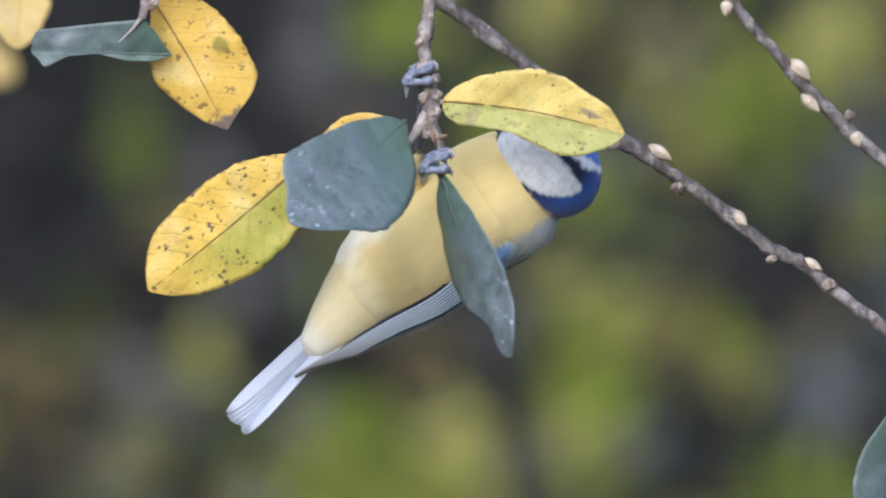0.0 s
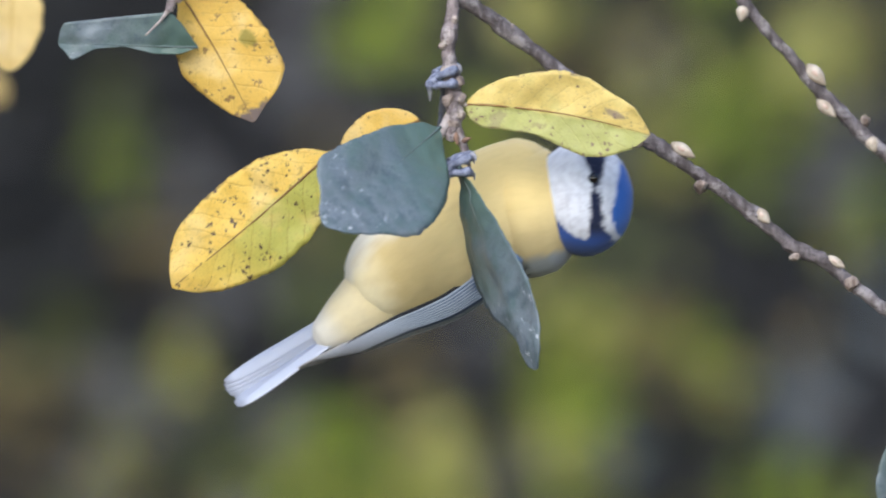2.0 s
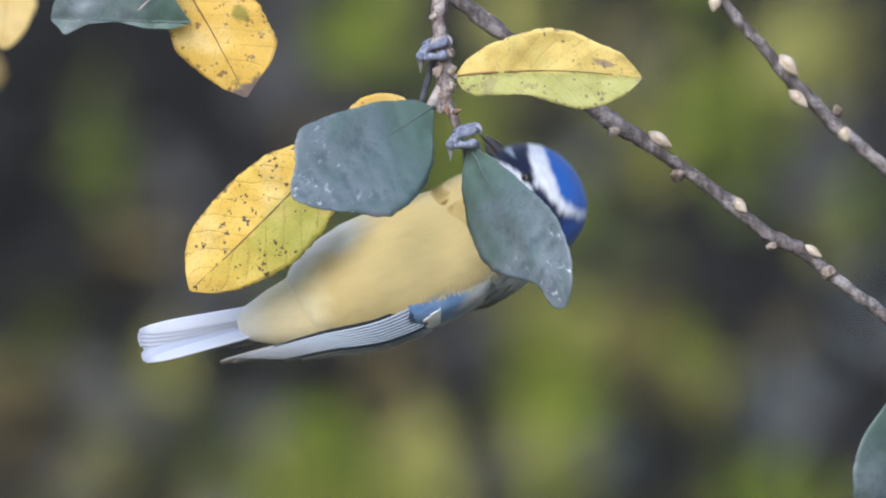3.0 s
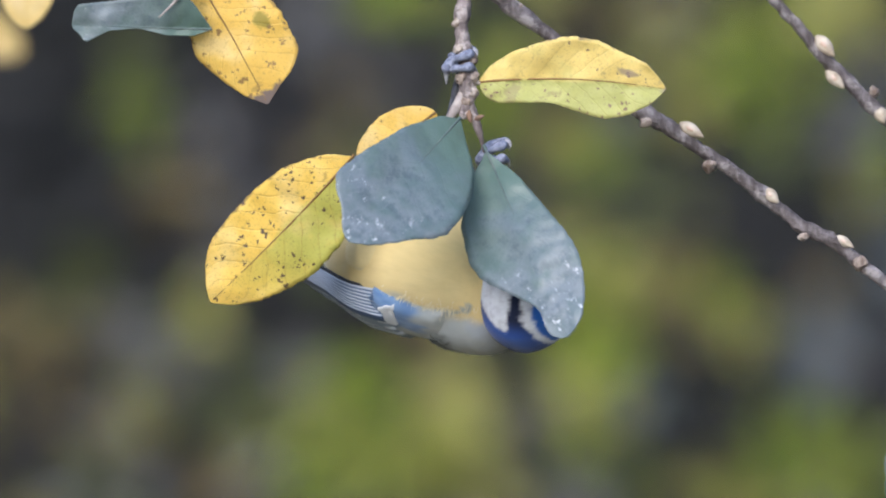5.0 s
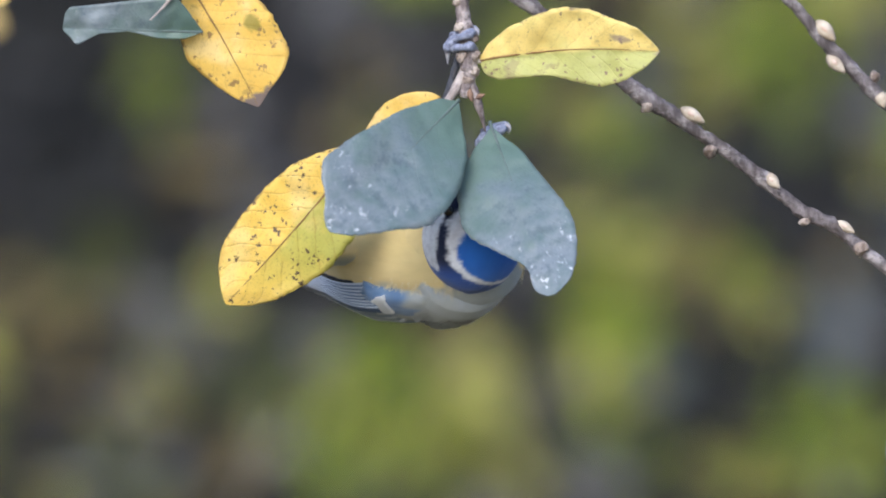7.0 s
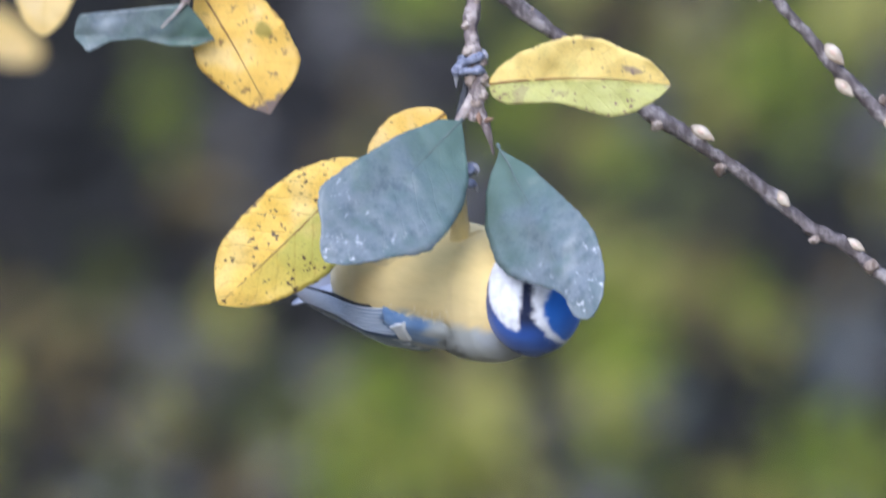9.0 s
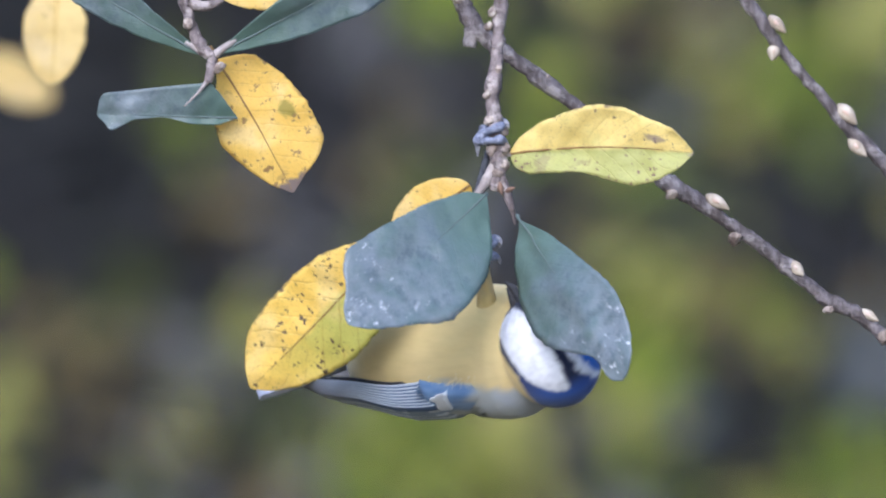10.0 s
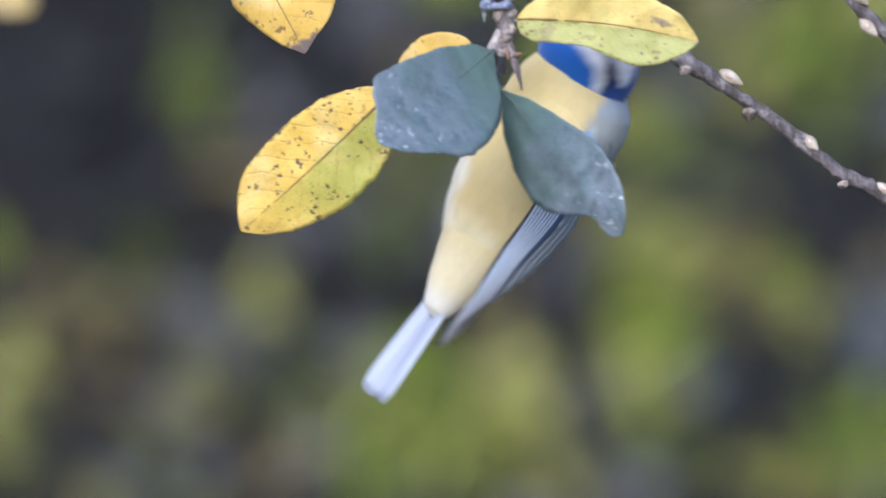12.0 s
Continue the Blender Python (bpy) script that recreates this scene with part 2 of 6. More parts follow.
def plumage_material(name, rough=0.85):
    """Colour from the mesh, broken up by fine barbs."""
    m, n, l, b = mat(name, rough, 0.15)
    at = n.new("ShaderNodeVertexColor")
    at.layer_name = "plumage"
    f = noise_tex(n, l, 420, 5, 0.65, stretch=(0.25, 1, 1))
    g = noise_tex(n, l, 1500, 3, 0.6, stretch=(0.15, 1, 1))
    col = mix(n, l, calc(n, l, "MULTIPLY", ramp(n, l, f, 0.35, 0.75), 0.18), at.outputs["Color"], mix(n, l, 1.0, at.outputs["Color"], (0.55, 0.53, 0.52), "MULTIPLY"))
    l.new(col, b.inputs["Base Color"])
    b.inputs["Sheen Weight"].default_value = 0.25
    bump(n, l, b, calc(n, l, "ADD", f, calc(n, l, "MULTIPLY", g, 0.6)), 0.22, 0.0004)
    return m


PLUMAGE = plumage_material("plumage")


def feather_material(name, vane, edge, tip, pale=0.78, tip_from=0.9):
    """A flight feather: dark vane, pale outer edge, fine barbs."""
    m, n, l, b = mat(name, 0.55, 0.3)
    uv = n.new("ShaderNodeUVMap").outputs[0]
    sep = n.new("ShaderNodeSeparateXYZ")
    l.new(uv, sep.inputs[0])
    s, v = sep.outputs["X"], sep.outputs["Y"]
    barb = noise_tex(n, l, 60, 3, 0.6, vec=uv, stretch=(6, 0.8, 1))
    col = mix(n, l, ramp(n, l, v, pale, pale + 0.12), vane, edge)
    col = mix(n, l, calc(n, l, "MULTIPLY", ramp(n, l, s, tip_from, 1.0), 0.85), col, tip)
    col = mix(n, l, calc(n, l, "MULTIPLY", barb, 0.35), col, mix(n, l, 1.0, col, (0.5, 0.5, 0.5), "MULTIPLY"))
    l.new(col, b.inputs["Base Color"])
    bump(n, l, b, barb, 0.3, 0.0003)
    return m


PRIMARY = feather_material("primary_feather", (0.085, 0.135, 0.25), (0.50, 0.58, 0.70), (0.27, 0.275, 0.30), 0.75, 0.50)
TERTIAL = feather_material("tertial_feather", (0.26, 0.32, 0.40), (0.52, 0.57, 0.63), (0.42, 0.43, 0.45), 0.70, 0.8)
WING_TIP = feather_material("wing_tip_feather", (0.18, 0.178, 0.185), (0.42, 0.42, 0.44), (0.28, 0.272, 0.27), 0.84, 0.6)
# near-black, for the painted shadow line between belly and wing
SHADE_FEATHER = feather_material("shade_feather", (0.02, 0.022, 0.028), (0.03, 0.032, 0.04), (0.06, 0.06, 0.065), 0.7)
WHITE_BAR = feather_material("bar_feather", (0.80, 0.83, 0.88), (0.86, 0.88, 0.90), (0.84, 0.86, 0.88))
TAIL = feather_material("tail_feather", (0.46, 0.50, 0.61), (0.55, 0.59, 0.70), (0.36, 0.39, 0.48), 0.80, 0.94)
BEAK_M = plain("beak_horn", (0.03, 0.03, 0.035), (0.09, 0.09, 0.1), 600, 0.35)
EYE_M, _n, _l, _b = mat("eye", 0.05, 0.8)
_b.inputs["Base Color"].default_value = (0.008, 0.006, 0.005, 1)


def hedge_leaf_material(name, c1, c2, c3):
    m, n, l, b = mat(name, 0.55, 0.3)
    r = n.new("ShaderNodeNewGeometry").outputs["Random Per Island"]
    col = mix(n, l, ramp(n, l, r, 0.0, 0.6), c1, c2)
    col = mix(n, l, ramp(n, l, r, 0.75, 1.0), col, c3)
    col = mix(n, l, calc(n, l, "MULTIPLY", noise_tex(n, l, 40, 3), 0.3), col, c1)
    l.new(col, b.inputs["Base Color"])
    return m


HEDGE_GREEN = hedge_leaf_material("hedge_green", (0.108, 0.160, 0.014), (0.215, 0.280, 0.030), (0.285, 0.298, 0.048))
HEDGE_OLIVE = hedge_leaf_material("hedge_olive", (0.225, 0.230, 0.055), (0.350, 0.345, 0.098), (0.385, 0.355, 0.120))
# a darker copy of the hedge leaf, with shade mixed into its colour
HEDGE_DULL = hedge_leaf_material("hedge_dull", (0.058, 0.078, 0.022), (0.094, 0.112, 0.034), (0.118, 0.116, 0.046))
HEDGE_BROWN = hedge_leaf_material("hedge_brown", (0.103, 0.080, 0.033), (0.179, 0.141, 0.056), (0.207, 0.170, 0.076))
HEDGE_GREY = hedge_leaf_material("hedge_grey", (0.086, 0.084, 0.084), (0.141, 0.141, 0.143), (0.161, 0.171, 0.192))
# bluish shade on leaves, given as their base colour
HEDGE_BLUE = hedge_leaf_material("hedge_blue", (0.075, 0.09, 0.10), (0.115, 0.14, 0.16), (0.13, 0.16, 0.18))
# the shade inside the hedge, painted as near-black leaves
HEDGE_SHADE = hedge_leaf_material("hedge_shade", (0.011, 0.012, 0.013), (0.019, 0.021, 0.023), (0.029, 0.031, 0.035))
# bank colour kept almost black to stand for deep shade
BANK = plain("shade_toned_bank", (0.014, 0.014, 0.015), (0.029, 0.029, 0.031), 6, 0.9, None, 0.8, 0.02)
GROUND = plain("ground_litter", (0.06, 0.055, 0.03), (0.13, 0.11, 0.06), 3, 0.95, None, 0.8, 0.02)


# ---- building helpers ----
def finish(name, bm, material, parent=None, label="", smooth=True):
    me = bpy.data.meshes.new(name)
    bmesh.ops.recalc_face_normals(bm, faces=bm.faces)
    bm.to_mesh(me)
    bm.free()
    if smooth:
        me.polygons.foreach_set("use_smooth", [True] * len(me.polygons))
    me.materials.append(material)
    ob = new(name, me)
    ob.parent = parent
    if label:
        tagged(ob, label)
    return ob


def part(name, bm, material, parent, label=""):
    return finish(name, bm, material, parent, label)


def root(name, at, label, category, group=""):
    ob = new(name)
    ob.empty_display_size = 0.01
    ob.location = at
    return tagged(ob, label, category, group)


def spline(points, per=8):
    """Points with radii (x, y, z, r), smoothed by Catmull-Rom."""
    p = [np.array(q, float) for q in points]
    p = [2 * p[0] - p[1]] + p + [2 * p[-1] - p[-2]]
    out = []
    for i in range(1, len(p) - 2):
        for k in range(per):
            t = k / per
            out.append(0.5 * (2 * p[i] + (p[i + 1] - p[i - 1]) * t + (2 * p[i - 1] - 5 * p[i] + 4 * p[i + 1] - p[i + 2]) * t * t
                              + (3 * p[i] - p[i - 1] - 3 * p[i + 1] + p[i + 2]) * t ** 3))
    out.append(p[-2])
    return out


def tube(bm, points, sides=10, rough=0.0, per=8, knots=0.0):
    """A round stem through the points, with uneven bark and capped ends."""
    pts = spline(points, per)
    rings = []
    side = Vector((0.3, 1, 0.2)).normalized()
    for i, q in enumerate(pts):
        c, r = Vector(q[:3]), float(q[3])
        d = (Vector(pts[min(i + 1, len(pts) - 1)][:3]) - Vector(pts[max(i - 1, 0)][:3])).normalized()
        a = side.cross(d).normalized()
        b = d.cross(a)
        ring = []
        for k in range(sides):
            w = 2 * math.pi * k / sides
            o = a * math.cos(w) + b * math.sin(w)
            g = r * (1 + rough * noise.noise((c + o * r) * 420) + rough * 0.7 * noise.noise((c + o * r) * 1100) + knots * max(0, noise.noise(c * 130)) ** 2)
            ring.append(bm.verts.new(c + o * g))
        rings.append(ring)
    for r0, r1 in zip(rings, rings[1:]):
        for k in range(sides):
            bm.faces.new((r0[k], r0[(k + 1) % sides], r1[(k + 1) % sides], r1[k]))
    bm.faces.new(rings[0][::-1])
    bm.faces.new(rings[-1])
    return bm


def blob(bm, centre, axis, length, radius, seg=10, rings=8, sharp=1.0):
    """A bud: an egg with its point along the axis."""
    z = Vector(axis).normalized()
    x = z.orthogonal().normalized()
    y = z.cross(x)
    prev = None
    for i in range(rings + 1):
        s = i / rings
        r = radius * (math.sin(math.pi * min(1, s * 0.92 + 0.04)) ** 0.8) * (1 - 0.45 * sharp * s)
        ring = [bm.verts.new(Vector(centre) + z * (s - 0.3) * length + (x * math.cos(2 * math.pi * k / seg) + y * math.sin(2 * math.pi * k / seg)) * r) for k in range(seg)]
        if prev:
            for k in range(seg):
                bm.faces.new((prev[k], prev[(k + 1) % seg], ring[(k + 1) % seg], ring[k]))
        else:
            bm.faces.new(ring[::-1])
        prev = ring
    bm.faces.new(prev)
    return bm


def leaf(name, length, width, material, rib, parent, label="", wide_at=0.55, blunt=0.6, full=0.7, fold=0.0, droop=0.0, wave=0.0006, nick=0.0, seed=0, upper=1.0, lower=1.0, petiole=0.0, rib_to=0.98, up_edge=None, low_edge=None, bow=0.0):
    """A leaf blade with its base at the origin and its tip along +x; its face looks to +z. fold lifts both halves, droop bends it along."""
    bm = bmesh.new()
    uvl = bm.loops.layers.uv.new("UVMap")
    nu, nv = 96, 16
    grid, uvs = [], {}

    def mid(s):
        return -droop * length * s * s, length * s

    def relief(x, y):
        return wave * (noise.noise(Vector((x * 90 + seed, y * 110, 1))) * 1.6 + noise.noise(Vector((x * 260, y * 260, seed))) * 0.5)

    def half(s, sgn):
        edge = up_edge if sgn > 0 else low_edge
        if edge:
            ks, kw = [k for k, _ in edge], [w for _, w in edge]
            q = sum(float(np.interp(s + d, ks, kw)) for d in (-0.02, -0.01, 0, 0.01, 0.02)) / 5 * min(1, s / 0.01, (1 - s) / 0.01 + 0.05)
            return length * q * (1 + 0.025 * noise.noise(Vector((s * 26 + seed, sgn, 5)))) + length * 0.0045 * noise.noise(Vector((s * 75 + seed, sgn * 3, 8))) * min(1, 12 * s, 12 * (1 - s))
        e = s / wide_at if s < wide_at else 1 - (s - wide_at) / (1 - wide_at)
        e = max(0.0, min(1.0, e))
        base = math.sin(e * math.pi / 2) ** (full if s < wide_at else blunt)
        ragged = 1 + 0.06 * noise.noise(Vector((s * 9 + seed, sgn * 3.1, 0))) + 0.03 * noise.noise(Vector((s * 34 + seed, sgn, 5)))
        if nick:
            ragged -= nick * max(0, noise.noise(Vector((s * 12 + seed * 2, sgn * 7, 2)))) ** 2 * 4
        return width / 2 * base * ragged * (upper if sgn > 0 else lower)

    for i in range(nu + 1):
        s = i / nu
        zc, xc = mid(s)
        row = []
        for j in range(nv + 1):
            v = j / nv * 2 - 1
            c = bow * length * 4 * s * (1 - s)
            y = c + v * (half(s, 1) - c) if v >= 0 else c + v * (half(s, -1) + c)
            z = zc + fold * abs(y) + relief(xc, y)
            vert = bm.verts.new((xc, y, z))
            uvs[vert] = (s, j / nv)
            row.append(vert)
        grid.append(row)
    for i in range(nu):
        for j in range(nv):
            bm.faces.new((grid[i][j], grid[i + 1][j], grid[i + 1][j + 1], grid[i][j + 1]))
    for f in bm.faces:
        for lp in f.loops:
            lp[uvl].uv = uvs[lp.vert]
    me = bpy.data.meshes.new(name)
    bm.to_mesh(me)
    bm.free()
    me.polygons.foreach_set("use_smooth", [True] * len(me.polygons))
    me.materials.append(material)
    ob = new(name, me)
    ob.parent = parent
    sol = ob.modifiers.new("thickness", "SOLIDIFY")
    sol.thickness, sol.offset = 0.00028, 0
    if label:
        tagged(ob, label)
    rb = bmesh.new()
    pts = []
    for k in range(15):
        s = k / 14 * rib_to
        zc, xc = mid(s)
        c = bow * length * 4 * s * (1 - s)
        pts.append((xc, c, zc + fold * abs(c) + relief(xc, c) + 0.00012, 0.00036 * (1 - 0.8 * s / rib_to)))
    if petiole:
        pts = [(-petiole, 0, -petiole * 0.12, 0.0006), (-petiole * 0.5, 0, 0, 0.00055)] + pts
    tube(rb, pts, 8, 0.1, 5)
    part("midrib", rb, rib, ob)
    return ob


def vane(bm, uvl, length, width, base, dirx, diry, dirz, curve=0.0, cup=0.12, blunt=0.5, n=14, m=4):
    """A feather: a thin curved blade with a rounded end, added to bm."""
    X, Y, Z = Vector(dirx).normalized(), Vector(diry).normalized(), Vector(dirz).normalized()
    rows, uvs = [], {}
    th = 0.00016
    for lay in (th, -th):
        g = []
        for i in range(n + 1):
            s = i / n
            w = width / 2 * min(1.0, (s / 0.16 + 0.35)) * (1 - max(0, (s - 0.72) / 0.28) ** 2.2 * (1 - 0.12)) ** blunt
            r = []
            for j in range(m + 1):
                v = j / m * 2 - 1
                p = Vector(base) + X * (s * length) + Y * (v * w + curve * s * s) + Z * (lay - cup * w * v * v)
                vert = bm.verts.new(p)
                uvs[vert] = (s, j / m)
                r.append(vert)
            g.append(r)
        rows.append(g)
    a, b = rows
    faces = []
    for i in range(n):
        for j in range(m):
            faces.append(bm.faces.new((a[i][j], a[i + 1][j], a[i + 1][j + 1], a[i][j + 1])))
            faces.append(bm.faces.new((b[i][j], b[i][j + 1], b[i + 1][j + 1], b[i + 1][j])))
        for j in (0, m):
            faces.append(bm.faces.new((a[i][j], b[i][j], b[i + 1][j], a[i + 1][j])))
    for i in (0, n):
        for j in range(m):
            faces.append(bm.faces.new((a[i][j], a[i][j + 1], b[i][j + 1], b[i][j])))
    for f in faces:
        for lp in f.loops:
            lp[uvl].uv = uvs[lp.vert]


def strip(bm, uvl, place, width, n=16, m=4, cup=0.15, blunt=0.5):
    """A feather that follows a surface: place(s) gives its spine, the outward and the lower direction."""
    uvs, rows, th = {}, [], 0.00014
    for lay_z in (th, -th):
        g = []
        for i in range(n + 1):
            s = i / n
            w = width / 2 * min(1.0, (s / 0.16 + 0.35)) * (1 - max(0, (s - 0.6) / 0.4) ** 2.0 * 0.9) ** blunt
            c, out, low = place(s)
            r = []
            for j in range(m + 1):
                v = j / m * 2 - 1
                vert = bm.verts.new(c + low * (v * w) + out * (lay_z - cup * w * v * v))
                uvs[vert] = (s, j / m)
                r.append(vert)
            g.append(r)
        rows.append(g)
    a, b = rows
    faces = []
    for i in range(n):
        for j in range(m):
            faces.append(bm.faces.new((a[i][j], a[i + 1][j], a[i + 1][j + 1], a[i][j + 1])))
            faces.append(bm.faces.new((b[i][j], b[i][j + 1], b[i + 1][j + 1], b[i + 1][j])))
        for j in (0, m):
            faces.append(bm.faces.new((a[i][j], b[i][j], b[i + 1][j], a[i + 1][j])))
    for i in (0, n):
        for j in range(m):
            faces.append(bm.faces.new((a[i][j], a[i][j + 1], b[i][j + 1], b[i][j])))
    for f in faces:
        for lp in f.loops:
            lp[uvl].uv = uvs[lp.vert]


def feather(name, material, parent, *args, **kw):
    bm = bmesh.new()
    uvl = bm.loops.layers.uv.new("UVMap")
    vane(bm, uvl, *args, **kw)
    return part(name, bm, material, parent)


# ---- ground and distance ----
def build_ground():
    bm = bmesh.new()
    n = 40
    xs = [math.copysign(abs(i / n) ** 3 * 400, i) for i in range(-n, n + 1)]
    g = [[bm.verts.new((x, y, 0.04 * noise.noise(Vector((x * 0.8, y * 0.8, 0))))) for x in xs] for y in xs]
    for i in range(2 * n):
        for j in range(2 * n):
            bm.faces.new((g[i][j], g[i][j + 1], g[i + 1][j + 1], g[i + 1][j]))
    tagged(finish("ground", bm, GROUND), "dull brown leaf litter and earth under the trees", "ground", kind="structure")
    # a wooded bank closes the view behind the hedge, its shade put into the colour
    bm = bmesh.new()
    cols, rows = 90, 30
    g = []
    for i in range(cols + 1):
        a = radians(-100 + 200 * i / cols)
        col = []
        for j in range(rows + 1):
            z = -0.3 + 5.2 * j / rows
            r = 10.0 + 0.25 * z + 0.35 * noise.noise(Vector((a * 9, z * 1.6, 0))) + 0.15 * noise.noise(Vector((a * 40, z * 6, 3)))
            col.append(bm.verts.new((math.sin(a) * r, EYE_Y + math.cos(a) * r, z)))
        g.append(col)
    for i in range(cols):
        for j in range(rows):
            bm.faces.new((g[i][j], g[i][j + 1], g[i + 1][j + 1], g[i + 1][j]))
    tagged(finish("backdrop", bm, BANK), "wooded bank far behind the branches, its shade put into a dark colour", "backdrop", kind="structure")


def hedge_clump(x, z, rx, rz, material, density=1.0, depth=0.05, size=0.013, y=5.0):
    """One clump of hedge foliage round (x, z), in metres from the line of sight at the hedge: many small folded leaves."""
    n = max(14, int(density * 30000 * rx * rz))
    verts, faces = [], []
    for _ in range(n):
        a, r = random.uniform(0, 2 * math.pi), math.sqrt(random.random())
        c = Vector((x + rx * r * math.cos(a), y + random.gauss(0, depth), EYE_Z + z + rz * r * math.sin(a)))
        q = Euler((random.uniform(-0.7, 0.9), random.uniform(-3.1, 3.1), random.uniform(-0.8, 0.8))).to_matrix()
        s = size * random.uniform(0.6, 1.3)
        k = len(verts)
        for p in ((0, 0, -s), (-0.42 * s, 0.1 * s, 0), (0, 0.16 * s, 0), (0.42 * s, 0.1 * s, 0), (0, 0, s)):
            verts.append(c + q @ Vector(p))
        faces += [(k, k + 2, k + 1), (k, k + 3, k + 2), (k + 1, k + 2, k + 4), (k + 2, k + 3, k + 4)]
    return verts, faces, material


def build_hedge():
    """The out-of-focus hedge: a few leafy shoots of each colour before a dark interior, its shade painted as near-black
    leaves.
    """
    # material: centre across and up, half width and half height
    groups = {
        "green": (HEDGE_GREEN, "sunlit green hedge foliage", [(0.082, -0.066, 0.023, 0.056, 1.6), (0.088, -0.072, 0.025, 0.025, 1), (0.184, 0.073, 0.033, 0.033, 1), (-0.063, -0.115, 0.031, 0.023, 0.5), (-0.028, 0.131, 0.031, 0.025, 1), (0.217, -0.149, 0.036, 0.031, 1.3), (0.201, -0.168, 0.04, 0.023, 0.35), (-0.051, -0.101, 0.023, 0.02, 0.5), (-0.031, -0.152, 0.031, 0.023, 1), (-0.064, -0.162, 0.03, 0.023, 0.8), (0.088, -0.152, 0.026, 0.023, 1), (-0.181, 0.047, 0.018, 0.026, 0.15), (0.191, 0.113, 0.023, 0.023, 0.5)]),
        "olive": (HEDGE_OLIVE, "pale olive autumn hedge foliage", [(0.094, -0.032, 0.030, 0.026, 1.4), (0.085, -0.112, 0.023, 0.03, 1.2), (0.007, -0.122, 0.025, 0.033, 2), (0.022, -0.172, 0.03, 0.02, 0.8), (0.154, -0.165, 0.026, 0.02, 0.5), (-0.283, -0.115, 0.03, 0.03, 0.25), (0.134, 0.116, 0.028, 0.03, 0.4), (0.23, 0.129, 0.043, 0.031, 0.7), (0.22, 0.096, 0.026, 0.026, 0.4)]),
        "dull": (HEDGE_DULL, "dull olive hedge foliage, shade put into its colour", [(0.154, -0.059, 0.031, 0.03, 0.2), (-0.163, -0.072, 0.04, 0.028, 0.30), (-0.24, -0.039, 0.033, 0.03, 0.20), (-0.044, -0.01, 0.036, 0.043, 0.8), (-0.031, 0.03, 0.03, 0.03, 0.7), (-0.117, -0.115, 0.036, 0.023, 0.25), (0.032, 0.096, 0.033, 0.03, 0.6), (-0.18, 0.08, 0.023, 0.033, 0.15), (-0.213, -0.033, 0.023, 0.02, 0.3), (0.131, 0.007, 0.03, 0.02, 0.25), (0.105, 0.06, 0.026, 0.026, 0.3), (0.060, -0.020, 0.024, 0.028, 0.8)]),
        "brown": (HEDGE_BROWN, "brown withered hedge foliage", [(-0.226, -0.072, 0.031, 0.025, 0.35), (-0.273, -0.069, 0.03, 0.03, 0.30), (-0.253, -0.132, 0.03, 0.02, 0.35), (-0.2, -0.129, 0.035, 0.025, 0.35), (0.114, 0.126, 0.017, 0.026, 0.4), (-0.15, 0.014, 0.026, 0.03, 0.08), (-0.054, 0.047, 0.033, 0.036, 0.35), (0.055, -0.013, 0.02, 0.02, 0.4), (-0.015, -0.066, 0.02, 0.02, 0.3)]),
        "grey": (HEDGE_GREY, "grey-brown dead twigs and leaves in the hedge", [(-0.117, -0.152, 0.036, 0.03, 0.6), (0.068, -0.172, 0.023, 0.02, 0.8), (-0.203, -0.162, 0.033, 0.02, 0.35), (-0.074, 0.11, 0.025, 0.03, 0.6), (-0.111, -0.013, 0.033, 0.026, 0.08), (-0.16, -0.099, 0.026, 0.02, 0.15), (-0.147, 0.037, 0.03, 0.03, 0.05), (0.048, -0.119, 0.017, 0.026, 0.5), (0.035, -0.039, 0.02, 0.026, 0.4), (-0.054, 0.073, 0.03, 0.03, 0.35)]),
        "blue": (HEDGE_BLUE, "blue-grey hedge leaves, shade put into their colour", [(0.222, -0.072, 0.031, 0.035, 0.8), (0.25, 0.033, 0.026, 0.04, 0.35), (0.257, -0.026, 0.023, 0.023, 0.3), (0.118, -0.119, 0.017, 0.02, 0.3)]),
        "dark": (HEDGE_SHADE, "almost black hedge leaves, interior shade put into their colour", [(0.139, -0.092, 0.025, 0.046, 1.6), (0.150, -0.036, 0.022, 0.028, 1.0), (0.204, 0.014, 0.043, 0.026, 1), (0.088, 0.126, 0.02, 0.03, 0.6), (-0.243, 0.063, 0.036, 0.053, 1.2), (-0.193, 0.014, 0.05, 0.043, 1.1), (-0.177, -0.003, 0.036, 0.03, 1), (-0.233, -0.013, 0.03, 0.026, 0.8), (0.048, -0.066, 0.007, 0.05, 0.8), (0.028, -0.066, 0.012, 0.02, 0.4), (-0.087, -0.056, 0.036, 0.026, 0.9), (-0.021, -0.082, 0.026, 0.013, 0.5), (-0.193, -0.096, 0.023, 0.017, 0.4), (-0.249, 0.03, 0.023, 0.03, 0.5), (0.171, -0.099, 0.017, 0.033, 0.4), (-0.048, -0.039, 0.023, 0.02, 0.3), (-0.190, -0.128, 0.045, 0.036, 0.7), (-0.262, -0.110, 0.035, 0.045, 0.6)]),
    }
    # small tufts between them
    rnd = random.Random(4)
    for _ in range(120):
        x, z = rnd.uniform(-0.3090, 0.3031), rnd.uniform(0.1956, -0.2015)
        # the upper left gets only tufts in the painted shade colour
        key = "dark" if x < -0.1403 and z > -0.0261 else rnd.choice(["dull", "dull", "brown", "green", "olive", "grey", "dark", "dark"])
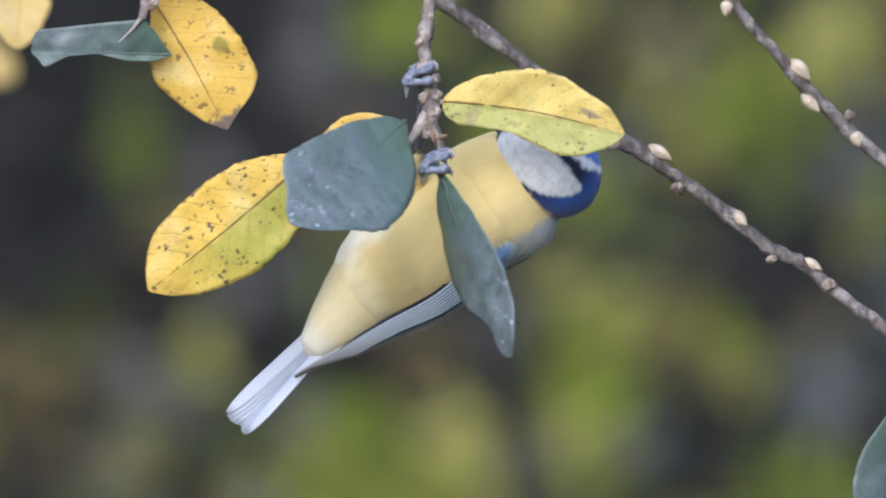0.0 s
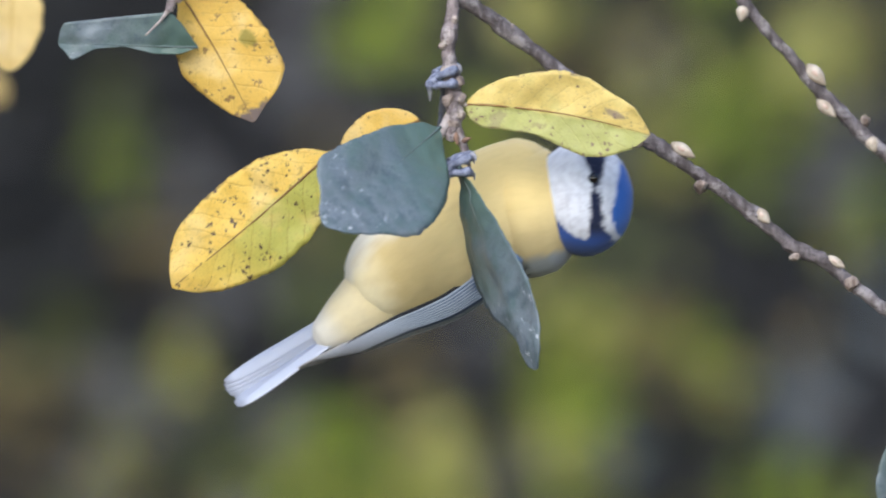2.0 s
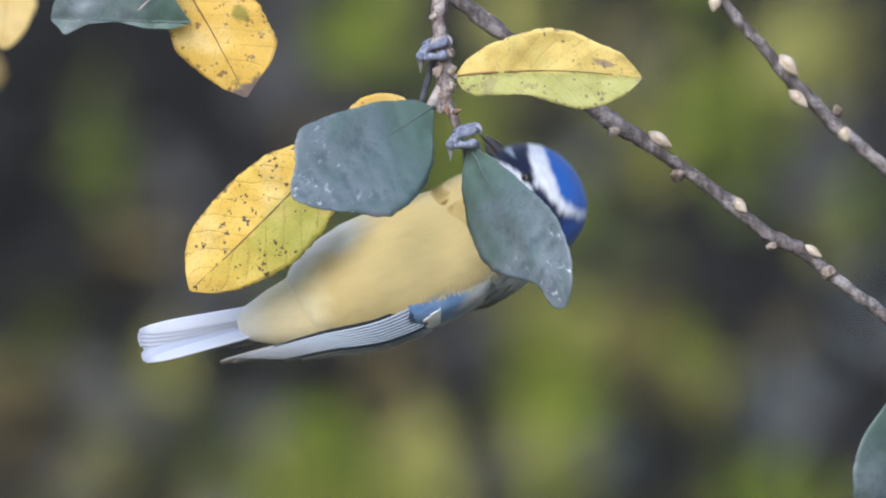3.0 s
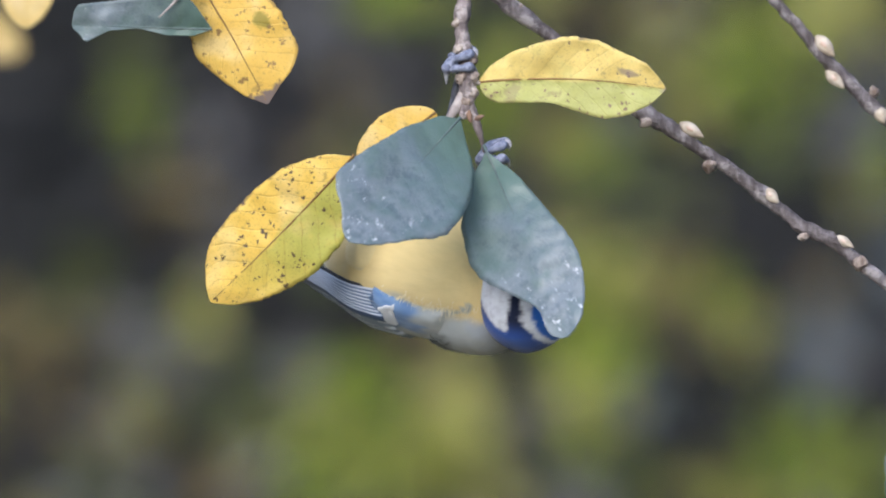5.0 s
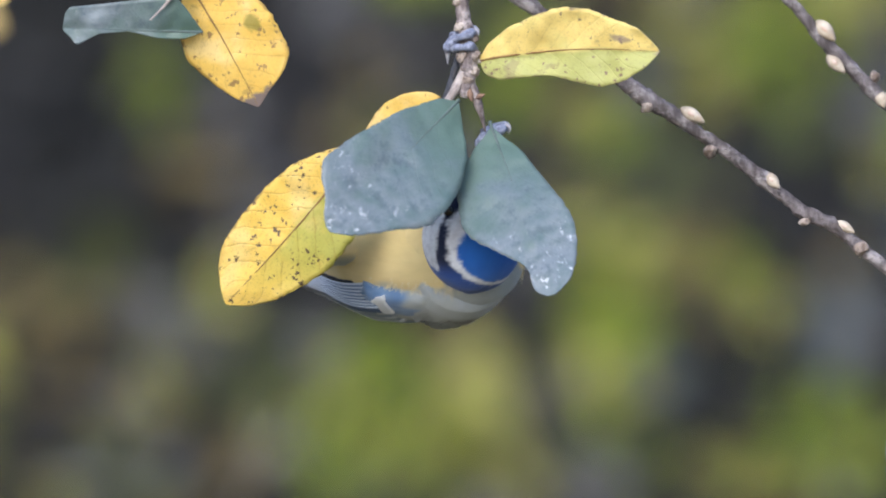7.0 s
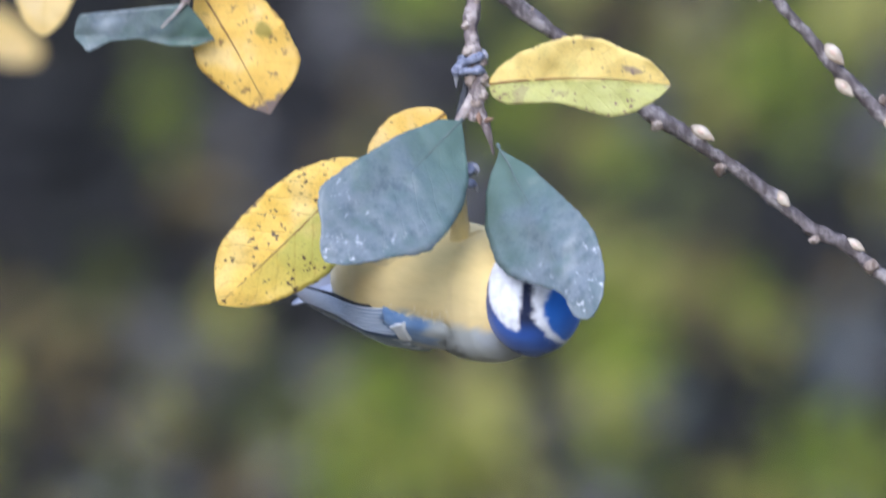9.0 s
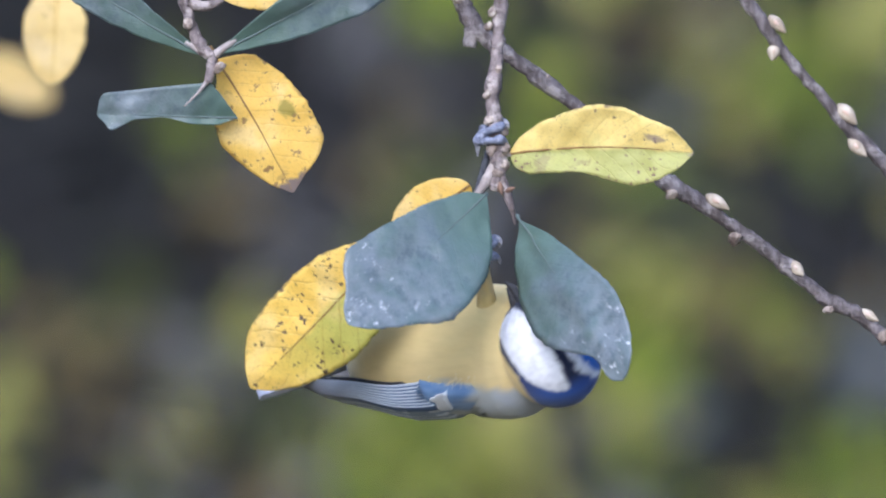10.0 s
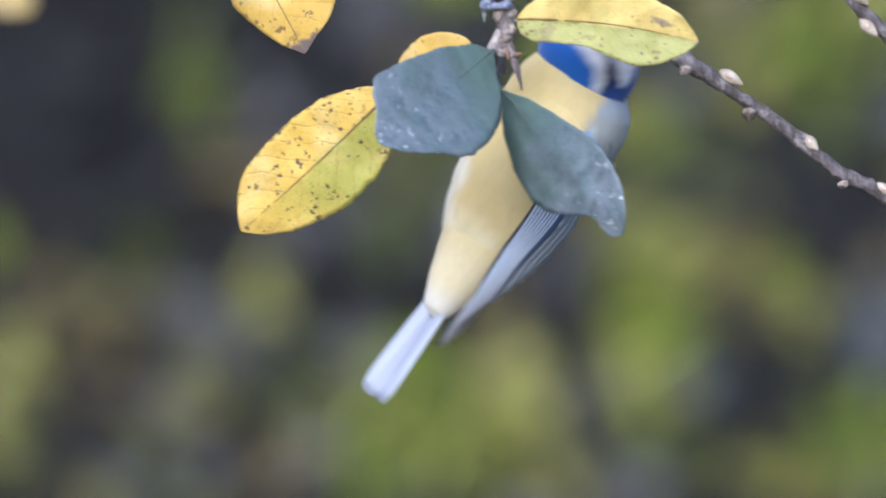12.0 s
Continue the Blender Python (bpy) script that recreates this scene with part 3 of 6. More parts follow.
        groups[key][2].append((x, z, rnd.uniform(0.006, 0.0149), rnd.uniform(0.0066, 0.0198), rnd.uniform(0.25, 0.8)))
    for key, (material, label, clumps) in groups.items():
        verts, faces = [], []
        for c in clumps:
            v, f, _ = hedge_clump(*c[:4], material, *c[4:])
            faces += [tuple(i + len(verts) for i in q) for q in f]
            verts += v
        me = bpy.data.meshes.new("hedge_foliage")
        me.from_pydata(verts, [], faces)
        me.materials.append(material)
        tagged(new("hedge_foliage", me), label + ", far out of focus", "hedge", "hedge", "stuff")
    # the rest of the hedge, beyond the edges of the view
    verts, faces = [], []
    for _ in range(150):
        a = random.uniform(-2.6, 2.6)
        z = random.uniform(-1.4, 1.0)
        if abs(a) < 0.42 and abs(z) < 0.3:
            continue
        v, f, _ = hedge_clump(a, z, 0.16, 0.14, None, 0.5, 0.1, 0.02, 5.1)
        faces += [tuple(i + len(verts) for i in q) for q in f]
        verts += v
    me = bpy.data.meshes.new("hedge_foliage")
    me.from_pydata(verts, [], faces)
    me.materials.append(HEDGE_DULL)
    tagged(new("hedge_foliage", me), "dull green hedge foliage beside the sunlit shoots", "hedge", "hedge", "stuff")


# ---- branches ----
def bud(parent, at, axis, length, radius, tip=True):
    bm = bmesh.new()
    blob(bm, at, axis, length * 1.1, radius * 1.25)
    ob = part("bud", bm, BUD, parent)
    if tip:
        bm = bmesh.new()
        blob(bm, Vector(at) + Vector(axis).normalized() * length * 0.02 + Vector((0, -radius * 0.45, 0)), Vector(axis) + Vector((0, -0.6, 0)), length * 0.5, radius * 0.62)
        part("bud_scale", bm, BUD_TIP, ob)
    return ob


def scar(parent, at, axis, radius):
    bm = bmesh.new()
    blob(bm, Vector(at) + Vector((0, 0.0005, 0)), axis, radius * 1.7, radius * 1.15, 12, 8, 0.3)
    for v in bm.verts:
        v.co += (v.co - Vector(at)) * (0.45 * noise.noise(v.co * 700) + 0.25 * noise.noise(v.co * 1900))
    return part("leaf_scar", bm, NODE, parent)


def build_main_branch():
    r = root("willow_branch", (0.0561, 0.035, 1.6257), "grey-brown willow branch with pale winter buds, slanting behind the twig", "branch")
    bm = bmesh.new()
    tube(bm, [(-0.0786, 0, 0.0865, 0.00297), (-0.0742, 0, 0.0746, 0.00267), (-0.07, 0, 0.0672, 0.00237), (-0.0659, 0, 0.0561, 0.00208), (-0.0639, 0, 0.0506, 0.00237), (-0.0605, 0, 0.046, 0.00237), (-0.0564, 0, 0.0417, 0.00208), (-0.049, 0, 0.0363, 0.00193), (-0.0356, 0, 0.0254, 0.00178), (-0.0237, 0, 0.0153, 0.00193), (-0.0163, 0, 0.0086, 0.00208), (-0.0119, 0, 0.0049, 0.00223), (-0.0052, 0, 0.0007, 0.00208), (0.003, 0, -0.0055, 0.00163), (0.0104, 0, -0.0107, 0.00178), (0.0178, 0, -0.0169, 0.00178), (0.0252, 0, -0.0233, 0.00163), (0.0294, 0, -0.0267, 0.00193), (0.0363, 0, -0.03, 0.00178), (0.0408, 0, -0.0337, 0.00163), (0.0475, 0, -0.0396, 0.00163), (0.0579, 0, -0.0478, 0.00178), (0.0786, 0, -0.0648, 0.00193)], 14, 0.26, 9, 0.8)
    part("stem", bm, BARK, r)
    bm = bmesh.new()
    tube(bm, [(-0.0616, 0, 0.0479, 0.00252), (-0.0629, 0, 0.0449, 0.00208), (-0.0635, 0, 0.0417, 0.00163)], 9, 0.3, 5)
    part("snag", bm, BARK, r, "broken stub of a side shoot")
    for at, ax, ln, rd in (((-0.0003, -0.0006, 0.0004), (0.82, -0.35, -0.55), 0.00682, 0.00178), ((0.0205, -0.0006, -0.0175), (0.6, -0.35, -0.65), 0.00504, 0.00178), ((0.0392, -0.0006, -0.0303), (0.75, -0.35, -0.5), 0.00534, 0.00134)):
        bud(r, at, ax, ln, rd)
    for at, ax, rd in (((0.005, -0.0012, -0.0095), (0.1, -0.5, -0.6), 0.00178), ((-0.0107, -0.0012, 0.0025), (-0.4, -0.5, -0.6), 0.00178), ((0.0292, -0.0012, -0.0289), (0.3, -0.5, -0.7), 0.00134), ((0.0439, -0.0012, -0.0363), (0.3, -0.5, -0.2), 0.00193), ((-0.066, -0.0012, 0.0547), (-0.2, -0.5, -0.3), 0.00163), ((-0.0436, -0.0012, 0.0329), (0.4, -0.5, 0.3), 0.00119)):
        scar(r, at, ax, rd)
    lf = leaf("leaf", 0.046, 0.024, DARK_GREEN, RIB_GREY, r, "green leaf hanging by its stalk", 0.5, 0.7, 0.8, 0.25, 0.1, petiole=0.012, seed=31)
    lf.matrix_basis = pose(0.06305, 0, -0.06705, -108, 81.71, 180)
    bm = bmesh.new()
    tube(bm, [(0.0682, 0, -0.0582, 0.00119), (0.0656, 0, -0.0619, 0.00089), (0.063, 0, -0.0671, 0.00074)], 8, 0.2, 5)
    part("stalk", bm, PETIOLE, r)
    return r


def build_upper_branch():
    r = root("willow_branch", (0.0934, 0.06, 1.6484), "slender grey-brown willow branch with alternate pale buds", "branch")
    bm = bmesh.new()
    tube(bm, [(-0.0451, 0, 0.0612, 0.00194), (-0.0376, 0, 0.05, 0.00194), (-0.0313, 0, 0.0403, 0.00194), (-0.0266, 0, 0.0328, 0.00179), (-0.0209, 0, 0.0246, 0.00179), (-0.0167, 0, 0.0179, 0.00149), (-0.0107, 0, 0.01, 0.00149), (-0.0045, 0, 0.0027, 0.00149), (0.0006, 0, -0.0042, 0.00179), (0.0057, 0, -0.0093, 0.00179), (0.0124, 0, -0.0169, 0.00194), (0.0191, 0, -0.0231, 0.00179), (0.0325, 0, -0.0351, 0.00194), (0.0505, 0, -0.0508, 0.00209)], 14, 0.26, 9, 0.8)
    part("stem", bm, BARK, r)
    for at, ax, ln, rd in (((-0.0175, -0.0006, 0.0243), (0.65, -0.35, -0.75), 0.00597, 0.00164), ((0, -0.0006, 0), (0.62, -0.35, -0.75), 0.00687, 0.00209), ((0.0024, -0.0006, -0.009), (0.66, -0.35, -0.7), 0.00627, 0.00179), ((-0.0178, -0.0006, 0.0167), (-0.2, -0.35, -0.9), 0.00418, 0.00179), ((0.0149, -0.0006, -0.0191), (0.2, -0.35, -0.7), 0.00418, 0.00194)):
        bud(r, at, ax, ln, rd)
    for at, ax, rd in (((0.0131, -0.0012, -0.0137), (0.6, -0.5, 0.3), 0.00149), ((-0.029, -0.0012, 0.0328), (-0.5, -0.5, -0.4), 0.00149)):
        scar(r, at, ax, rd)
    return r


def build_left_twig():
    r = root("willow_twig", (-0.0571, 0.01, 1.6311), "grey willow twig with yellow and dull green autumn leaves", "twig")
    bm = bmesh.new()
    tube(bm, [(-0.0335, 0, 0.0896, 0.00162), (-0.0315, 0, 0.0764, 0.00162), (-0.0301, 0, 0.0675, 0.00162), (-0.0283, 0, 0.0616, 0.00162), (-0.029, 0, 0.0543, 0.00147), (-0.0271, 0, 0.0481, 0.00147), (-0.0254, 0, 0.0425, 0.00147), (-0.0227, 0, 0.0373, 0.00162), (-0.0205, 0, 0.0354, 0.00147), (-0.0208, 0, 0.0321, 0.00133), (-0.0215, 0, 0.0289, 0.00103)], 14, 0.34, 9, 0.8)
    part("stem", bm, BARK_PALE, r)
    bm = bmesh.new()
    tube(bm, [(-0.0265, 0, 0.0498, 0.00162), (-0.0227, 0, 0.0487, 0.00147), (-0.0201, 0, 0.0494, 0.00118), (-0.0177, 0, 0.0507, 0.00074)], 9, 0.2, 6)
    part("spur", bm, BARK_PALE, r)
    bm = bmesh.new()
    tube(bm, [(-0.0212, 0, 0.0299, 0.00074), (-0.0239, 0, 0.0264, 0.00037), (-0.0277, 0, 0.0226, 0.00021)], 8, 0.1, 6)
    part("petiole", bm, PETIOLE, r, "pale leaf stalk")
    for pts in ([(-0.0221, 0, 0.0363, 0.00118), (-0.0245, 0, 0.0376, 0.00088), (-0.0274, 0, 0.0395, 0.00059)], [(-0.0198, 0, 0.036, 0.00118), (-0.0177, 0, 0.0376, 0.00103), (-0.0142, 0, 0.0401, 0.00059)]):
        bm = bmesh.new()
        tube(bm, pts, 9, 0.2, 6)
        part("petiole", bm, PETIOLE, r, "pale leaf stalk")
    for at, ax, rd in (((-0.0265, -0.0012, 0.0442), (-0.4, -0.5, 0.1), 0.00147), ((-0.0289, -0.0012, 0.0535), (-0.6, -0.5, 0.2), 0.00133), ((-0.0187, -0.0012, 0.0329), (0.5, -0.5, -0.4), 0.00147), ((-0.0265, -0.0012, 0.0609), (0.7, -0.5, 0.2), 0.00118)):
        scar(r, at, ax, rd)
    a = leaf("leaf", 0.0400, 0.0268, YELLOW_PATCH, RIB_BROWN, r, "yellow leaf with brown specks, a dull green patch and a withered tip", 0.56, 0.72, 0.5, -0.12, 0.06, 0.0007, seed=3, up_edge=((0, 0.002), (0.03, 0.131), (0.086, 0.232), (0.29, 0.330), (0.51, 0.378), (0.78, 0.360), (0.876, 0.262), (0.935, 0.127), (1, 0.004)), low_edge=((0, 0.002), (0.11, 0.064), (0.25, 0.169), (0.37, 0.225), (0.5, 0.258), (0.62, 0.225), (0.74, 0.176), (0.89, 0.097), (1, 0.004)), upper=1.15, lower=0.82, petiole=0.004, bow=0.02)
    a.matrix_basis = pose(-0.01931, 0.0075, 0.03484, 98, 60.78, 0)
    b = leaf("leaf", 0.0365, 0.0165, DARK_GREEN, RIB_GREY, r, "dull green leaf folded and seen on edge", 0.35, 0.28, 0.6, 0.3, -0.05, 0.0012, 0.10, seed=9, up_edge=((0, 0.002), (0.135, 0.054), (0.32, 0.054), (0.53, 0.008), (0.74, 0.033), (0.9, 0.124), (0.96, 0.050), (1, 0.017)), low_edge=((0, 0.002), (0.115, 0.158), (0.2, 0.249), (0.53, 0.207), (0.74, 0.178), (0.97, 0.149), (1, 0.058)), upper=0.35, lower=1.0)
    b.matrix_basis = pose(-0.01392, 0.0035, 0.01962, -90, -1.66, 180)
    h = leaf("leaf", 0.0600, 0.0118, DARK_GREEN, RIB_GREY, r, "long dull green leaf with a bitten edge", 0.62, 0.8, 0.9, 0.15, 0.05, 0.0008, 0.10, seed=14, petiole=0.003)
    h.matrix_basis = pose(-0.0227, 0, 0.03582, -115, -30.05, 180)
    i = leaf("leaf", 0.0680, 0.0165, DARK_GREEN, RIB_GREY, r, "long dark green leaf slanting upward", 0.6, 0.7, 0.9, 0.2, 0.06, 0.0007, seed=17, petiole=0.003)
    i.matrix_basis = pose(-0.01872, 0, 0.03656, 110, -27.11, 0)
    j = leaf("leaf", 0.0330, 0.0190, YELLOW, RIB_BROWN, r, "yellow leaf half hidden behind a green one", 0.5, 0.6, 0.7, 0.1, 0.0, 0.0006, seed=21)
    j.matrix_basis = pose(-0.01806, 0.004, 0.05105, 100, -24.79, 0)
    k = leaf("leaf", 0.0400, 0.0130, YELLOW, RIB_BROWN, r, "yellow leaf edge with fine teeth", 0.5, 0.7, 0.7, 0.1, 0.0, 0.0005, 0.1, seed=23)
    k.matrix_basis = pose(-0.00481, 0.006, 0.04546, 102, -23.36, 0)
    return r


def build_far_twig():
    r = root("willow_twig", (-0.117, 0.22, 1.6552), "pale yellow leaves on a twig farther back, out of focus", "twig")
    bm = bmesh.new()
    tube(bm, [(-0.0088, 0, 0.0531, 0.0014), (-0.0042, 0, 0.0406, 0.00124), (-0.0003, 0, 0.031, 0.00109), (0.0014, 0, 0.0285, 0.00078)], 8, 0.2, 6)
    part("stem", bm, BARK_PALE, r)
    k1 = leaf("leaf", 0.0300, 0.0178, PALE_YELLOW, RIB_YELLOW, r, "", 0.5, 0.6, 0.7, 0.1, 0.05, seed=41)
    k1.matrix_basis = pose(0.00171, 0, 0.02979, -80, 86.72, 180)
    k2 = leaf("leaf", 0.0300, 0.0160, PALE_YELLOW, RIB_YELLOW, r, "", 0.5, 0.6, 0.7, 0.1, 0.05, seed=43)
    k2.matrix_basis = pose(-0.05155, 0.9, 0.01719, 100, 30.34, 0)
    return r


def build_hanging_twig():
    """The twig on which the bird hangs; its leaves sway on their stalks."""
    r = root("willow_twig", (-0.0001, 0, 1.6384), "thin grey hanging willow twig with yellow and grey-green leaves", "twig")
    bm = bmesh.new()
    tube(bm, [(0.0028, 0, 0.0787, 0.00162), (0.001, 0, 0.0669, 0.00162), (-0.0004, 0, 0.0551, 0.00162), (-0.001, 0, 0.0478, 0.00162), (-0.0022, 0, 0.0404, 0.00176), (-0.0029, 0, 0.0331, 0.00162), (-0.0035, 0, 0.0257, 0.00162), (-0.0043, 0, 0.0184, 0.00176), (-0.0046, 0, 0.014, 0.00162), (-0.004, 0, 0.0096, 0.00191), (-0.0034, 0, 0.0044, 0.00206), (-0.0029, 0, -0.0015, 0.00221), (-0.0034, 0, -0.0063, 0.00176), (-0.0043, 0, -0.0096, 0.00103)], 14, 0.32, 9, 0.8)
    part("stem", bm, BARK_PALE, r)
    bm = bmesh.new()
    tube(bm, [(-0.0034, 0, -0.0015, 0.00132), (-0.0019, 0, -0.0074, 0.00132), (-0.0004, 0, -0.0118, 0.00103), (0.0006, 0, -0.0154, 0.00059), (0.0013, 0, -0.0184, 0.00022)], 9, 0.3, 6)
    part("spur", bm, BARK_PALE, r)
    bm = bmesh.new()
    tube(bm, [(-0.0028, 0, 0.0004, 0.00103), (-0.0013, 0, 0, 0.00074), (0.0004, 0, -0.0001, 0.00059)], 8, 0.1, 6)
    part("petiole", bm, PETIOLE, r)
    bm = bmesh.new()
    tube(bm, [(-0.0035, 0, -0.001, 0.00118), (-0.0051, 0, -0.0051, 0.00147), (-0.0075, 0, -0.009, 0.00118), (-0.0101, 0, -0.0125, 0.00044)], 9, 0.2, 6)
    part("petiole", bm, PETIOLE, r, "flattened pale leaf stalk")
    for at, ax, rd in (((0.0001, -0.0012, 0.046), (0.7, -0.5, 0.2), 0.00132), ((-0.0043, -0.0012, 0.0368), (-0.7, -0.5, 0.2), 0.00132), ((-0.0057, -0.0012, 0.0154), (-0.7, -0.5, 0.1), 0.00118), ((-0.0034, -0.0012, 0.0221), (0.6, -0.5, 0.1), 0.00103), ((-0.0051, -0.0012, 0.0088), (-0.5, -0.5, 0.2), 0.00132), ((-0.0019, -0.0012, -0.0029), (0.5, -0.5, 0.2), 0.00132), ((-0.0043, -0.0012, 0.001), (-0.6, -0.5, 0.3), 0.00162), ((-0.0016, -0.0012, 0.0013), (0.6, -0.5, 0.4), 0.00147), ((-0.0032, -0.0012, -0.0049), (-0.2, -0.5, -0.6), 0.00147), ((-0.0054, -0.0012, 0.0331), (-0.6, -0.5, 0.2), 0.00118), ((-0.0019, -0.0012, 0.0059), (0.6, -0.5, 0.2), 0.00132)):
        scar(r, at, ax, rd)
    for at, ax, ln, rd in (((-0.001, -0.0006, -0.0096), (0.9, -0.35, 0.35), 0.00382, 0.00103), ((-0.0028, -0.0006, -0.0078), (0.2, -0.35, -0.9), 0.00441, 0.00118)):
        bm = bmesh.new()
        blob(bm, at, ax, ln, rd)
        part("bud_scale", bm, RUST, r, "dry rust-brown bud scale")
    lv = {}
    lv["C"] = leaf("leaf", 0.0548, 0.0275, YELLOW_GREEN, RIB_BROWN, r, "large yellow leaf with dark specks and one greenish half", 0.55, 0.55, 0.55, -0.10, 0.03, 0.0009, seed=1, up_edge=((0, 0.001), (0.1, 0.132), (0.2, 0.210), (0.35, 0.254), (0.55, 0.261), (0.7, 0.217), (0.84, 0.161), (0.94, 0.082), (1, 0.003)), low_edge=((0, 0.001), (0.08, 0.094), (0.18, 0.153), (0.28, 0.201), (0.455, 0.225), (0.61, 0.225), (0.79, 0.201), (0.876, 0.156), (0.95, 0.081), (1, 0.003)), petiole=0.0005, bow=0.012)
    lv["D"] = leaf("leaf", 0.0490, 0.0235, HALF_GREEN, RIB_BROWN, r, "yellow leaf, green below its midrib, with brown spots", 0.56, 0.48, 0.62, 0.22, 0.02, 0.0014, seed=5, up_edge=((0, 0.006), (0.05, 0.084), (0.17, 0.165), (0.33, 0.225), (0.49, 0.264), (0.645, 0.243), (0.77, 0.186), (0.9, 0.135), (0.97, 0.054), (1, 0.003)), low_edge=((0, 0.006), (0.03, 0.072), (0.11, 0.108), (0.24, 0.099), (0.39, 0.093), (0.52, 0.132), (0.68, 0.171), (0.8, 0.150), (0.93, 0.084), (1, 0.003)), upper=1.04, lower=0.64, petiole=0.003, bow=0.035)
    lv["E"] = leaf("leaf", 0.0270, 0.0150, YELLOW, RIB_BROWN, r, "small yellow leaf half hidden behind a grey-green one", 0.5, 0.6, 0.6, -0.1, 0.0, seed=7)
    lv["F"] = leaf("leaf", 0.0560, 0.0340, GREY_GREEN, RIB_GREY, r, "broad grey-green leaf with a chalky bloom", 0.52, 0.42, 0.55, 0.06, 0.06, 0.0008, 0.06, seed=11, up_edge=((0, 0.001), (0.055, 0.071), (0.18, 0.202), (0.32, 0.286), (0.5, 0.315), (0.62, 0.312), (0.73, 0.231), (0.89, 0.126), (0.97, 0.058), (1, 0.005)), low_edge=((0, 0.001), (0.07, 0.076), (0.265, 0.158), (0.57, 0.234), (0.75, 0.260), (0.82, 0.215), (0.89, 0.121), (0.97, 0.063), (1, 0.005)), rib_to=0.4, upper=1.12, lower=0.93, petiole=0.0005)
    lv["G"] = leaf("leaf", 0.0600, 0.0305, GREY_GREEN, RIB_GREY, r, "hanging grey-green leaf with whitish scuffs", 0.55, 0.55, 0.55, -0.12, 0.05, 0.0008, 0.05, seed=13, up_edge=((0, 0.001), (0.08, 0.038), (0.17, 0.081), (0.32, 0.121), (0.55, 0.180), (0.66, 0.190), (0.78, 0.165), (0.9, 0.118), (0.96, 0.088), (1, 0.012)), low_edge=((0, 0.001), (0.05, 0.077), (0.145, 0.172), (0.25, 0.241), (0.44, 0.274), (0.55, 0.246), (0.67, 0.165), (0.78, 0.085), (0.84, 0.066), (0.92, 0.078), (0.97, 0.062), (1, 0.012)), rib_to=0.35, upper=0.78, lower=1.05, petiole=0.002)
    return r, lv


# ---- the bird ----
def paint(me, fn):
    at = me.color_attributes.new("plumage", "FLOAT_COLOR", "POINT")
    for i, v in enumerate(me.vertices):
        at.data[i].color = (*fn(v.co), 1)


def lerp(a, b, t):
    t = max(0.0, min(1.0, t))
    t = t * t * (3 - 2 * t)
    return tuple(p + (q - p) * t for p, q in zip(a, b))


BODY_R = ((-0.0278, 0.0040), (-0.0266, 0.0080), (-0.0238, 0.0109), (-0.0198, 0.0132), (-0.0155, 0.0147), (-0.0080, 0.0166), (0.0040, 0.0171), (0.0130, 0.0167), (0.0200, 0.0158), (0.0260, 0.0144), (0.0310, 0.0124), (0.0345, 0.0088), (0.0360, 0.0040))
WIDE = 1.10


def body_radius(x):
    for (x0, r0), (x1, r1) in zip(BODY_R, BODY_R[1:]):
        if x0 <= x <= x1:
            return r0 + (r1 - r0) * (x - x0) / (x1 - x0)
    return BODY_R[0][1] if x < BODY_R[0][0] else BODY_R[-1][1]


def body_colour(p):
    x, y, z = p
    r = max(0.004, body_radius(x))
    e = z / r + 0.10 * noise.noise(Vector((x * 160, y * 300, z * 300))) + 0.05 * noise.noise(Vector((x * 90, y * 700, z * 700)))
    k = x + 0.003 * noise.noise(Vector((x * 200, y * 260, z * 260)))
    yellow, pale, back = (0.74, 0.575, 0.248), (0.80, 0.71, 0.45), (0.40, 0.43, 0.42)
    c = lerp(yellow, (0.725, 0.58, 0.285), (e + 0.9) / 1.1)
    # streaks of duller down between the feathers
    c = lerp(c, (0.58, 0.49, 0.25), 0.32 * max(0.0, noise.noise(Vector((x * 110, y * 420, z * 420))) + 0.6 * noise.noise(Vector((x * 260, y * 900, z * 900)))))
    c = lerp(c, (0.62, 0.49, 0.23), (-k + 0.004) / 0.014)
    c = lerp(c, pale, (-k - 0.015) / 0.009)
    # dusky streak along the belly and along the lower flank
    w = math.degrees(math.atan2(z, abs(y)))
    streak = ((w + 43 + 6 * noise.noise(Vector((x * 300, 0, 1)))) / 11) ** 2 + ((x - 0.0075) / 0.007) ** 2
    c = lerp(c, (0.18, 0.17, 0.14), (1 - streak) * 0.12)
    flank = ((w - 4 + 8 * noise.noise(Vector((x * 300, 0, 4)))) / 12) ** 2 + ((x + 0.010) / 0.012) ** 2
    c = lerp(c, (0.34, 0.31, 0.22), (1 - flank) * 0.2)
    c = lerp(c, (0.78, 0.74, 0.60), (-e - 0.72) / 0.3 * max(0, min(1, (0.004 - x) / 0.01)))
    c = lerp(c, back, (e - 0.42) / 0.22)
    c = lerp(c, (0.36, 0.39, 0.39), (k + 0.002 + 0.006 * noise.noise(Vector((x * 90, y * 260, z * 260)))) / 0.010 * max(0.0, min(1.0, (e - 0.36 + 0.30 * noise.noise(Vector((x * 60, y * 420, z * 420)))) * 5)))
    return c


def back_colour(p):
    return lerp((0.44, 0.47, 0.45), (0.34, 0.37, 0.39), 0.5 + 0.8 * noise.noise(Vector(p) * 260))


HEAD_R = (0.0154, 0.0136, 0.0130)


